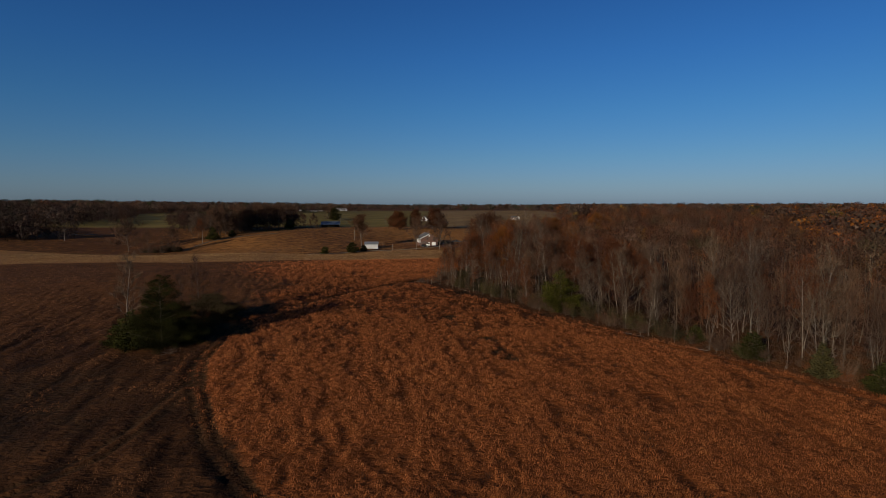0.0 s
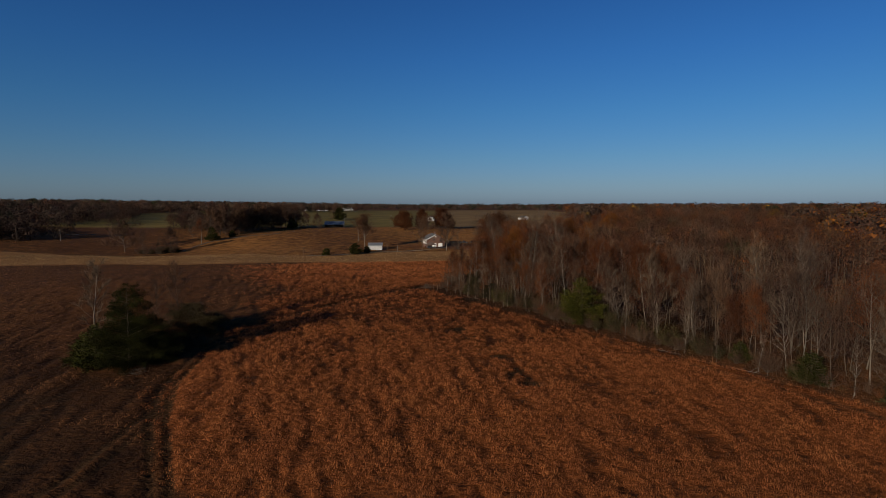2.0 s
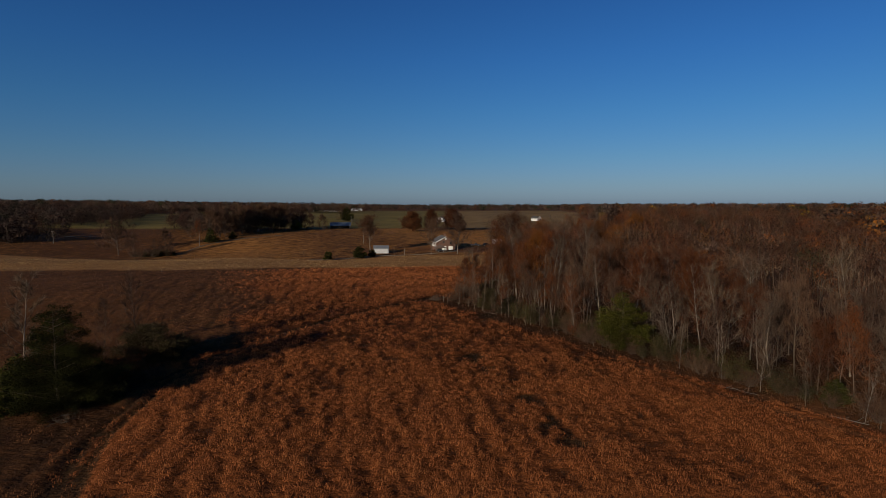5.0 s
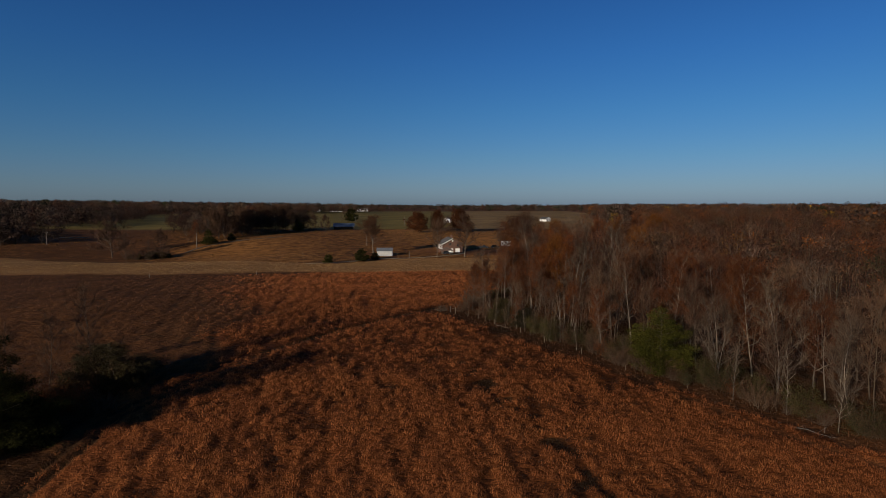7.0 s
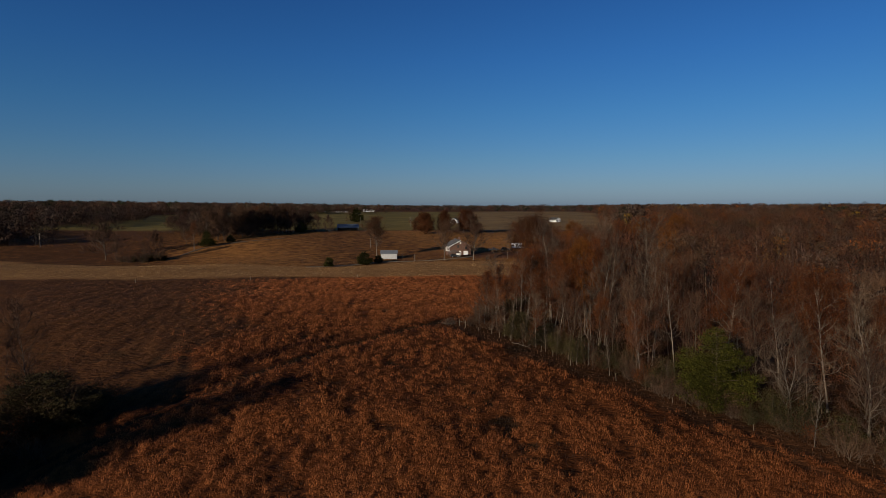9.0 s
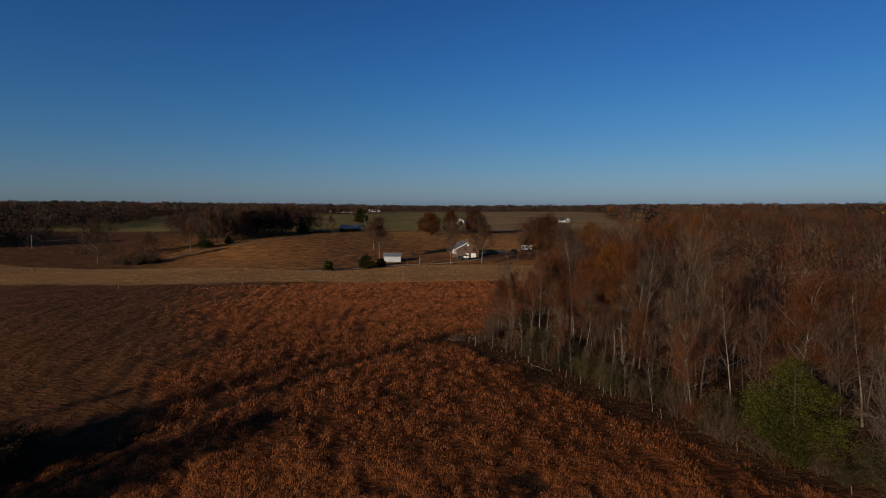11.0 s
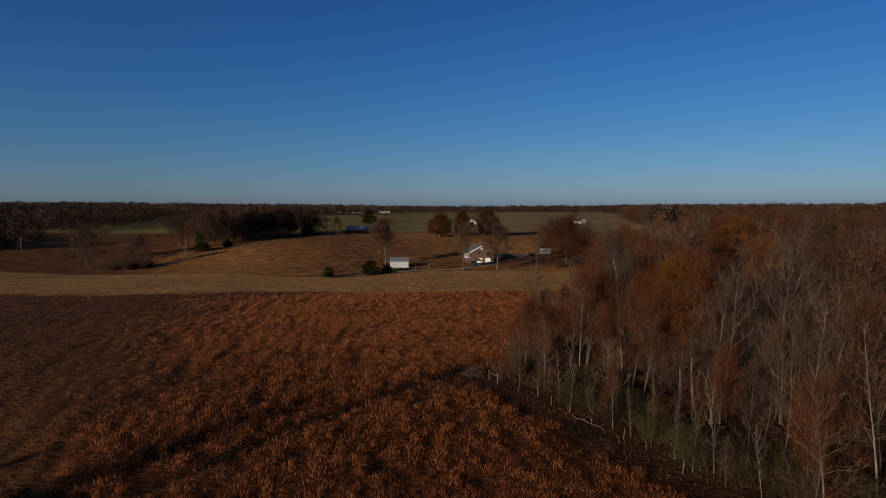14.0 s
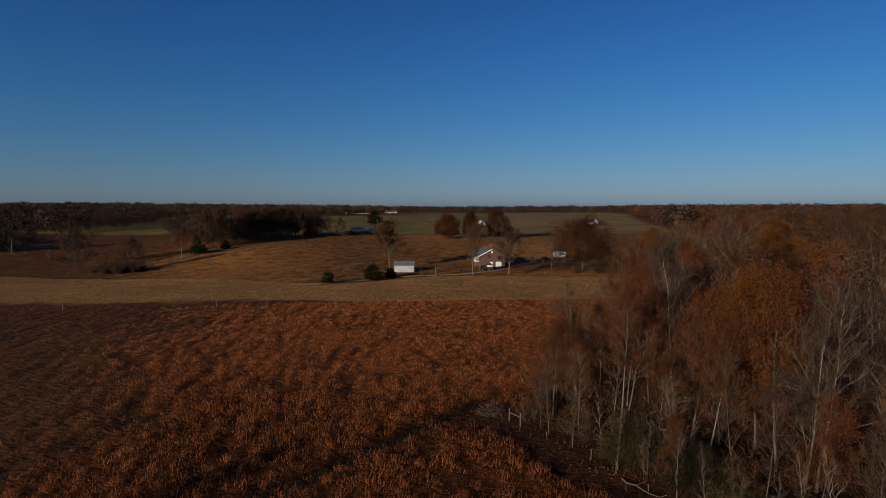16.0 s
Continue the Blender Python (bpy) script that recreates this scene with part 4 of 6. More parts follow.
# ---- growth too far off, or too small, to count ----
def far_kinds(rng, twigs, leaves, twig_w, leaf_size, h=18.0, spread=4.4, low=0.35, dim=1.0, twig_len=1.0, tone=1.0):
    """Simple trees for the distance: (vertices, triangles, tints) each. low: where the crown begins."""
    kinds = []
    for bark, twig, leaf in (((0.11, 0.0839, 0.059), (0.0551, 0.0346, 0.0223), None), ((0.0778, 0.0549, 0.0387), (0.0486, 0.0265, 0.0157), None),
                             ((0.162, 0.125, 0.0883), (0.068, 0.0461, 0.0307), None), ((0.0648, 0.0461, 0.0303), (0.0518, 0.0251, 0.0141), (0.0745, 0.0251, 0.009)),
                             ((0.0648, 0.0461, 0.0303), (0.0518, 0.0242, 0.0121), (0.13, 0.0433, 0.00793)), ((0.0583, 0.0404, 0.028), (0.0421, 0.0212, 0.0122), (0.0486, 0.0193, 0.009)),
                             ((0.0778, 0.0577, 0.0373), (0.0583, 0.0317, 0.014), (0.168, 0.0894, 0.0103)), ((0.0324, 0.0231, 0.014), (0.0194, 0.0202, 0.007), (0.0227, 0.0242, 0.0084))):
        for _ in range(2):
            g = Growth()
            line = limb_line(rng, (0, 0, -0.5), (0, 0, 1), h * 0.82, 3, 0.06, 0.05)
            r = np.array([0.15, 0.12, 0.08, 0.03])
            g.tubes(line[:-1], line[1:], r[:-1], r[1:], 3)
            boughs = 12
            u, a = rng.uniform(low, 0.95, boughs), rng.uniform(0, 6.28, boughs)
            b0 = np.c_[np.zeros((boughs, 2)), u * h * 0.82]
            ln = spread * (1.15 - 0.6 * u) * rng.uniform(0.7, 1.2, boughs)
            g.slivers(b0, b0 + np.c_[np.cos(a) * ln, np.sin(a) * ln, ln * rng.uniform(0.3, 0.9, boughs)], 0.12 if low < 0.1 else 0.09, rng)
            n_bark = g.count
            facing = [np.concatenate(g.v) * [1, 1, 0] + rng.normal(size=(n_bark, 3)) * 0.05 + [0, 0, 0.05]]
            # the crown: billows set on a dome, each a loose shell of twig ends
            billows = 13
            d = rng.normal(size=(billows, 3))
            d /= np.linalg.norm(d, axis=1, keepdims=True)
            if low > 0.1:
                d[:, 2] = np.where(d[:, 2] < -0.45, -d[:, 2], d[:, 2])
            mid, half = h * (0.96 + low) / 2, h * (0.96 - low) / 2
            heart = d * [spread * 0.62, spread * 0.62, half * 0.62] + [0, 0, mid]
            girth = rng.uniform(0.34, 0.56, billows) * spread

            def shell(n, depth):
                pick = rng.integers(0, billows, n)
                o = rng.normal(size=(n, 3))
                o[:, 2] = np.abs(o[:, 2]) * np.where(rng.uniform(0, 1, n) < 0.8, 1, -1)
                o /= np.linalg.norm(o, axis=1, keepdims=True)
                at = heart[pick] + o * (girth[pick] * rng.uniform(depth, 1, n) ** 0.5)[:, None]
                at[:, 2] = np.maximum(at[:, 2], 0.3)
                return at, o

            nt = int(twigs * (0.5 if leaf else 1.0))
            if low < 0.1:
                at, o = shell(nt * 2 // 3, 0.6)
                g.shingles(at, o, twig_w, rng, 0.2)
                facing.append(np.repeat(o, 3, 0))
                b, o = shell(nt // 3, 0.5)
                g.slivers(b, b + (o * 0.7 + rng.normal(size=b.shape) * 0.3) * rng.uniform(0.3, 0.7, (len(b), 1)) * twig_len, twig_w * 0.16, rng)
                facing.append(np.repeat(o, 3, 0))
            else:
                at, o = shell(nt // 3, 0.2)
                g.shingles(at, o, 0.26, rng, 0.3)
                facing.append(np.repeat(o, 3, 0))
                b, o = shell(nt, 0.3)
                g.slivers(b, b + (o * 0.6 + rng.normal(size=b.shape) * 0.4 + [0, 0, 0.25]) * rng.uniform(0.6, 1.4, (nt, 1)) * twig_len, twig_w, rng)
                facing.append(np.repeat(o, 3, 0))
            n_twig = g.count
            if leaf:
                at, o = shell(leaves, 0.45)
                facing.append(np.repeat(o, 3, 0))
                if low < 0.1:
                    g.shingles(at, o, leaf_size * 1.1, rng, 0.2)
                else:
                    g.leaves(at, leaf_size, rng, ratio=0.8)
            v, fs = g.arrays()
            tris = [f if f.shape[1] == 3 else np.concatenate([f[:, :3], f[:, [0, 2, 3]]]) for f in fs]
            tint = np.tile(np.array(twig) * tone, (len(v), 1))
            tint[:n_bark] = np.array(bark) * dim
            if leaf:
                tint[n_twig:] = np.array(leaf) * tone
            tris, facing = np.concatenate(tris), np.concatenate(facing)
            facing = facing + np.repeat(rng.normal(size=(len(v) // 3 + 1, 3)), 3, 0)[:len(v)] * 0.22      # crowns shade as soft billows
            facing /= np.linalg.norm(facing, axis=1, keepdims=True)
            square = np.cross(v[tris[:, 1]] - v[tris[:, 0]], v[tris[:, 2]] - v[tris[:, 0]])
            turned = (square * facing[tris[:, 0]]).sum(1) < 0
            tris[turned] = tris[turned][:, ::-1]
            kinds.append((v, tris, tint, facing))
    return kinds


def scatter(name, kinds, places, weights, rng, label, category, sizes=(0.75, 1.1)):
    """Joins many simple trees into one object."""
    share = np.repeat(np.array(weights, float), 2)
    pick = rng.choice(len(kinds), len(places), p=share / share.sum())
    verts, faces, tints, facings, count = [], [], [], [], 0
    for k, (v, f, t, o) in enumerate(kinds):
        at = places[pick == k]
        if not len(at):
            continue
        a, s = rng.uniform(0, 6.28, len(at)), rng.uniform(*sizes, len(at))
        ca, sa = np.cos(a)[:, None], np.sin(a)[:, None]
        x, y = v[None, :, 0] * ca - v[None, :, 1] * sa, v[None, :, 0] * sa + v[None, :, 1] * ca
        tall = s * rng.uniform(0.9, 1.12, len(at))
        w = np.stack([x * s[:, None] + at[:, :1], y * s[:, None] + at[:, 1:2], v[None, :, 2] * tall[:, None] + land(at[:, 0], at[:, 1])[:, None]], -1)
        verts.append(w.reshape(-1, 3))
        faces.append((f[None] + (count + np.arange(len(at)) * len(v))[:, None, None]).reshape(-1, 3))
        cast = rng.uniform(0.5, 1.35, (len(at), 1, 1)) * rng.uniform(0.92, 1.08, (len(at), 1, 3))
        tints.append((t[None] * cast).reshape(-1, 3))
        facings.append(np.stack([o[None, :, 0] * ca - o[None, :, 1] * sa, o[None, :, 0] * sa + o[None, :, 1] * ca, np.broadcast_to(o[None, :, 2], x.shape)], -1).reshape(-1, 3))
        count += w.shape[0] * w.shape[1]
    me = mesh_of(name, np.concatenate(verts), [np.concatenate(faces)], M_WOODLAND, np.concatenate(tints))
    me.attributes.new("custom_normal", "FLOAT_VECTOR", "POINT").data.foreach_set("vector", np.concatenate(facings).astype(np.float32).ravel())
    return tagged(new(name, me), label, category, kind="stuff")


def build_far_woods():
    rng = np.random.default_rng(21)
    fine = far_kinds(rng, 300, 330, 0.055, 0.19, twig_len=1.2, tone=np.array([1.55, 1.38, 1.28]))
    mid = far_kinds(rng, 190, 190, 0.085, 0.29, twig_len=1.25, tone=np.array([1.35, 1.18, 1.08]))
    # tones of the farther crowns lean blue: haze mixed into their colour
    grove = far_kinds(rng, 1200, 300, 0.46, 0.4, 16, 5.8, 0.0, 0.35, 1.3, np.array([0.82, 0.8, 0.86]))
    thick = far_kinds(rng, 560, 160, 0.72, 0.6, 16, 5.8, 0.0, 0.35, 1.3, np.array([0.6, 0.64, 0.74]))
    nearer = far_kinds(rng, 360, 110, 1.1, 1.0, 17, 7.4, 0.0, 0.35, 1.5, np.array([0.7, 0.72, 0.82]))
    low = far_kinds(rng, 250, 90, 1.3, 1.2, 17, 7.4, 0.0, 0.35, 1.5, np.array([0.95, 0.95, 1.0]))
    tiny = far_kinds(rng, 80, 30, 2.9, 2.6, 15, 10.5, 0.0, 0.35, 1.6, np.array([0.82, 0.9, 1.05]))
    p = jittered(0, 420, 60, 520, 5.8, rng)
    d = inside(p[:, 0], p[:, 1])
    q = p[(d > 21) & (p[:, 0] < 0.86 * p[:, 1] + 26) & (d < 135) & ((d < 60) | (rng.uniform(0, 1, len(p)) < 0.62))]
    near_q = (inside(q[:, 0], q[:, 1]) < 42) & (q[:, 1] < 230)
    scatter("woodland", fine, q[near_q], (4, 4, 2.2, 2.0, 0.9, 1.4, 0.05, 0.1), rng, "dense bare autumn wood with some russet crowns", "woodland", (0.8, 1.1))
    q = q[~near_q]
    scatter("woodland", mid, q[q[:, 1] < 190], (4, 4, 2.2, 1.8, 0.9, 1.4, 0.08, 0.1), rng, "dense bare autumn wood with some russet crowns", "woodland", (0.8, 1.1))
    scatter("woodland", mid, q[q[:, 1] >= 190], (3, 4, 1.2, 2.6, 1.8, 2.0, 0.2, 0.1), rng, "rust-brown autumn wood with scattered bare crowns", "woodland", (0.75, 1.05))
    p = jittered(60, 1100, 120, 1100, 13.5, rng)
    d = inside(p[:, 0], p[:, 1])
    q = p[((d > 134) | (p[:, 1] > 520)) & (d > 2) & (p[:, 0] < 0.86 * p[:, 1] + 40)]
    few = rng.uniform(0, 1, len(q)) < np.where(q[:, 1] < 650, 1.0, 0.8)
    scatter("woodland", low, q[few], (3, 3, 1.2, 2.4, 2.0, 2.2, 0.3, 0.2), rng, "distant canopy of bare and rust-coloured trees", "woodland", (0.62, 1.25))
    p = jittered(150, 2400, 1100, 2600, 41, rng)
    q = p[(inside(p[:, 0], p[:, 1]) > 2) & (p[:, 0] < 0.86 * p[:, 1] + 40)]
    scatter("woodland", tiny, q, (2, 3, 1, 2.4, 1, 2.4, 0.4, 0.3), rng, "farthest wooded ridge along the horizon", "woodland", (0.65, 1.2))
    # far belt across the middle and the left
    p = jittered(-2600, 420, 1250, 2600, 41, rng)
    start = np.interp(p[:, 0], (-2600, -900, -500, -330, -200, 250, 420), (1250, 1250, 1250, 1500, 1650, 1350, 1300))
    q = p[(p[:, 1] > start) & (np.abs(p[:, 0]) < 0.95 * p[:, 1] + 60)]
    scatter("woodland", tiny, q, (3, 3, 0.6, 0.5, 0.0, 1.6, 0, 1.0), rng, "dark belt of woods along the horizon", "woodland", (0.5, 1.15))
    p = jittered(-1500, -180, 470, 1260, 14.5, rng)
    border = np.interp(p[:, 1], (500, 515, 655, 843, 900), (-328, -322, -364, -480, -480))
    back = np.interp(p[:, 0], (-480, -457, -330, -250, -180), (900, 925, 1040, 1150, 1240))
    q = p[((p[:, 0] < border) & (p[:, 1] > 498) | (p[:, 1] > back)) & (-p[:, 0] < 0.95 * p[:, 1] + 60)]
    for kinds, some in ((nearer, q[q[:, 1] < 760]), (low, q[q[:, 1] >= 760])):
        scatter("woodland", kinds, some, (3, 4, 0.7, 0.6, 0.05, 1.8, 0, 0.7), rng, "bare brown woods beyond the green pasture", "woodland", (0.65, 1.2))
    p = jittered(-560, -255, 345, 500, 7.6, rng)
    lim = np.interp(p[:, 0], (-560, -420, -300, -272, -255), (345, 348, 352, 360, 376))
    top = np.interp(p[:, 0], (-560, -420, -330, -290, -255), (500, 470, 425, 392, 380))
    q = p[(p[:, 1] > lim) & (p[:, 1] < top)]
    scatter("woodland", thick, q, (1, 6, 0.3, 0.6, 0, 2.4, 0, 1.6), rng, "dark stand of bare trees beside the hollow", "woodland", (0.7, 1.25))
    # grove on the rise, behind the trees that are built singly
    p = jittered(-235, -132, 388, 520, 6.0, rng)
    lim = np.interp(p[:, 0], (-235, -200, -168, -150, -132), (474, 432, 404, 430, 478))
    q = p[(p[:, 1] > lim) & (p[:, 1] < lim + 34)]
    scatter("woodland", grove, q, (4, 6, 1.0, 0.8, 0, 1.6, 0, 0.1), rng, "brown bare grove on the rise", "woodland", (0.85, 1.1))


build_far_woods()


def build_brush():
    """Thin brown and olive brush that fills the wood's floor near its border."""
    rng = np.random.default_rng(41)
    p = jittered(-8, 130, 50, 320, 1.6, rng, 0.6)
    d = inside(p[:, 0], p[:, 1])
    p = p[(d > 0.6) & (d < 20) & (p[:, 0] < 0.85 * p[:, 1] + 22)]
    p = p[rng.uniform(0, 1, len(p)) < np.where(inside(p[:, 0], p[:, 1]) < 9, 1.0, 0.7)]
    n, blades = len(p), 48
    base = np.repeat(np.c_[p, land(p[:, 0], p[:, 1])], blades, 0)
    tall = np.repeat(rng.uniform(1.0, 4.6, n), blades)
    base[:, :2] += rng.normal(size=(n * blades, 2)) * 0.5
    base[:, 2] += rng.uniform(-0.1, 0.55, n * blades) * tall
    tip = base + rng.normal(size=(n * blades, 3)) * [0.5, 0.5, 0.3] * (tall / 2.6)[:, None] + np.c_[np.zeros((n * blades, 2)), rng.uniform(0.05, 0.3, n * blades) * tall]
    g = Growth()
    g.slivers(base, tip, 0.04, rng)
    v, f = g.arrays()
    tones = np.array([(0.032, 0.0165, 0.0085), (0.045, 0.025, 0.0135), (0.024, 0.02, 0.006), (0.05, 0.0175, 0.0065)])
    tint = np.repeat(tones[rng.choice(4, n, p=(0.4, 0.3, 0.15, 0.15))] * rng.uniform(0.7, 1.3, (n, 1)), blades * 3, 0)
    me = mesh_of("undergrowth", v, f, M_GROWTH, tint)
    tagged(new("undergrowth", me), "thin brown brush and briars on the wood's floor", "undergrowth", kind="stuff")


build_brush()


def build_litter():
    """Fallen leaves and dead weeds along the wood's border."""
    rng = np.random.default_rng(43)
    p = jittered(-12, 122, 45, 180, 0.5, rng, 0.6)
    d = inside(p[:, 0], p[:, 1])
    chance = smooth(-4.8, -2.4, d) * (1 - smooth(4, 12, d)) * (0.25 + 0.9 * lumps(p[:, 0], p[:, 1], 2.4, 2))
    p = p[(chance > rng.uniform(0, 1, len(p))) & (p[:, 0] < 0.85 * p[:, 1] + 22)]
    n = len(p)
    at = np.c_[p, land(p[:, 0], p[:, 1]) + rng.uniform(0.01, 0.12, n)]
    g = Growth()
    g.leaves(at, 0.15, rng, along=rng.normal(size=(n, 3)) * [1, 1, 0.25], ratio=0.8)
    k = rng.integers(0, n, n // 2)
    tip = at[k] + rng.normal(size=(len(k), 3)) * [0.2, 0.2, 0.1] + np.c_[np.zeros((len(k), 2)), rng.uniform(0.2, 0.8, len(k))]
    g.slivers(at[k] - [0, 0, 0.1], tip, 0.045, rng)
    v, f = g.arrays()
    tones = np.array([(0.075, 0.032, 0.013), (0.05, 0.022, 0.01), (0.095, 0.042, 0.019), (0.028, 0.016, 0.008)])
    tint = np.repeat(tones[rng.integers(0, 4, n + len(k))] * rng.uniform(0.6, 1.2, (n + len(k), 1)), 3, 0)
    me = mesh_of("leaf_litter", v, f, M_GROWTH, tint)
    tagged(new("leaf_litter", me), "brown fallen leaves and dead weeds beside the wood", "leaf litter", kind="stuff")


build_litter()


def build_grass():
    """Clumps of tall broomsedge: bent blades, thick in the rust-coloured field, thin and low elsewhere."""
    rng = np.random.default_rng(31)

    def stand_tone(y):
        """Brightness along the field; the dip towards the crest paints shaded gaps into the blades."""
        return np.interp(y, (40, 85, 105, 130, 165, 180, 200, 225, 262), (1.12, 1.18, 1.1, 1.0, 0.84, 0.95, 1.14, 1.2, 1.15))

    def clumps(name, p, height, blades, width, colour, label, radius=0.24):
        """Each clump: blades that stand tallest at its heart."""
        n = len(p)
        z = land(p[:, 0], p[:, 1]) + rise(p[:, 0], p[:, 1], *covers(p[:, 0], p[:, 1]), tufts(p[:, 0], p[:, 1]))
        base = np.repeat(np.c_[p, z], blades, 0)
        off = rng.normal(size=(n * blades, 2)) * radius
        base[:, :2] += off
        base[:, 2] -= 0.06
        away = np.hypot(off[:, 0], off[:, 1]) / radius
        hh = np.repeat(height, blades) * rng.uniform(0.7, 1.15, n * blades) * np.clip(1.15 - 0.22 * away, 0.4, 1.2)
        base[:, 2] += hh * rng.uniform(0, 0.45, n * blades)          # culms carry leaves and seed heads at all heights
        lean = rng.normal(size=(n * blades, 2)) * 0.24 + np.array([0.1, 0.08]) + off * 0.45
        d = np.c_[lean, np.ones(n * blades)] * (hh * 0.6)[:, None]
        flat = np.cross(d, np.c_[rng.normal(size=(n * blades, 2)) * 0.5 + [-0.25, -1.0], np.zeros(n * blades)])
        flat *= (np.repeat(width, blades) / np.linalg.norm(flat, axis=1))[:, None] * 0.5
        v = np.stack([base - flat, base + flat, base + d], 1).reshape(-1, 3)
        tint = np.repeat(colour, blades * 3, 0)
        me = mesh_of(name, v, [np.arange(len(v)).reshape(-1, 3)], M_GRASS, tint)
        soft = np.repeat(np.c_[off / radius * 0.32 + [-0.22, -0.42], np.full(n * blades, 0.55)], 3, 0)   # a tuft is shaded as one soft mass
        soft /= np.linalg.norm(soft, axis=1, keepdims=True)
        me.attributes.new("custom_normal", "FLOAT_VECTOR", "POINT").data.foreach_set("vector", soft.astype(np.float32).ravel())
        return tagged(new(name, me), label, "grass", kind="stuff")

    p = np.concatenate([jittered(-75, 105, 40, 125, 0.62, rng, 0.55), jittered(-150, 60, 125, 262, 0.86, rng, 0.55)])
    c, w = covers(p[:, 0], p[:, 1])
    weeds_and_shade = weediness(p[:, 0], p[:, 1])
    # weeds along the upper track stand in for a dark line of shade
    path = np.exp(-(near_line(p[:, 0], p[:, 1], TRACK) / 1.5) ** 2) * smooth(125, 146, p[:, 1]) * (0.5 + 0.6 * lumps(p[:, 0], p[:, 1], 2.0, 3))
    weeds_and_shade = np.maximum(weeds_and_shade, path)
    orange = c[:, 0] * (1 - np.clip(w[:, 0] * 0.9, 0, 1)) * (1 - np.clip(w[:, 1] * 1.2, 0, 1)) * (1 - 0.9 * weeds_and_shade)
    patch = tufts(p[:, 0], p[:, 1])
    seen = np.abs(p[:, 0]) < 0.9 * p[:, 1] + 10
    keep = (orange * np.clip(patch * 2.0 - 0.04, 0.05, 1) > rng.uniform(0, 1, len(p))) & seen
    q, k = p[keep], patch[keep]
    at = q[:, 1]
    rust, gold, dusk = np.array([0.172, 0.054, 0.0162]), np.array([0.196, 0.0685, 0.0208]), np.array([0.118, 0.039, 0.0135])
    hue = lumps(q[:, 0] + 0.25 * q[:, 1], q[:, 1] * 0.5, 2.2, 8) * 0.5 + rng.uniform(0, 0.5, len(q))
    tone = rust + (gold - rust) * smooth(0.5, 0.9, hue)[:, None] + (dusk - rust) * smooth(0.4, 0.08, hue)[:, None]
    coarse = smooth(122, 150, at) * (1 - smooth(172, 200, at))           # an older, ranker stand
    tone = tone * stand_tone(at)[:, None] * (0.66 + 0.44 * k)[:, None] * rng.uniform(0.85, 1.15, (len(q), 1))
    tall = 0.36 + (0.32 + 0.34 * coarse) * k * (0.5 + 0.75 * lumps(q[:, 0], q[:, 1], 1.6, 9)) + rng.normal(size=len(q)) * 0.08
    tone = np.clip(tone, 0.005, 1)
    close = at < 125
    GRASS = "tall rust-orange broomsedge grass in uneven clumps"
    clumps("broomsedge", q[close], tall[close], 22, rng.uniform(0.02, 0.036, close.sum()), tone[close], GRASS, 0.28)
    clumps("broomsedge", q[~close], tall[~close], 19, rng.uniform(0.024, 0.042, (~close).sum()), tone[~close], GRASS, 0.36)
    keep = (c[:, 0] * np.clip(np.maximum(weeds_and_shade * 1.0, (0.3 - patch) * 1.6), 0, 1) > rng.uniform(0, 1, len(p))) & seen
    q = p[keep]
    # near-black tone: shade of the gaps and the track is put into the weeds
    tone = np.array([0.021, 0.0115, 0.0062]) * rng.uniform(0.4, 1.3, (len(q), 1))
    clumps("weeds", q, rng.uniform(0.2, 0.75, len(q)), 12, np.full(len(q), 0.05), tone, "dark grey-brown weeds in gaps of the broomsedge, darkened to stand for shade", 0.3)
    p = np.concatenate([jittered(-110, -2, 40, 130, 0.74, rng, 0.6), jittered(-190, -30, 130, 250, 1.05, rng, 0.6)])
    c, w = covers(p[:, 0], p[:, 1])
    dull = (1 - c[:, 0]) * (1 - np.clip(w[:, 0], 0, 0.75)) * (1 - c[:, 1])
    patch = tufts(p[:, 0], p[:, 1])
    keep = (dull * np.clip(patch * 1.2, 0.08, 1) > rng.uniform(0, 1, len(p))) & (p[:, 0] < wood_x(p[:, 1]) - 4)
    q, k = p[keep], patch[keep]
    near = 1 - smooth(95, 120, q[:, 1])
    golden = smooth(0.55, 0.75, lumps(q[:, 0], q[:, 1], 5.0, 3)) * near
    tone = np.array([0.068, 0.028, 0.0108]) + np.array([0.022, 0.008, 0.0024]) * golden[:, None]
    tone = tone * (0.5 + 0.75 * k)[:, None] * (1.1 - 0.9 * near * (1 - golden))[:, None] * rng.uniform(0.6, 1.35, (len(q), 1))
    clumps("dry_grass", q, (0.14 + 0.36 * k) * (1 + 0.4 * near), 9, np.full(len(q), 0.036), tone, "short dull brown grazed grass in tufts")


build_grass()


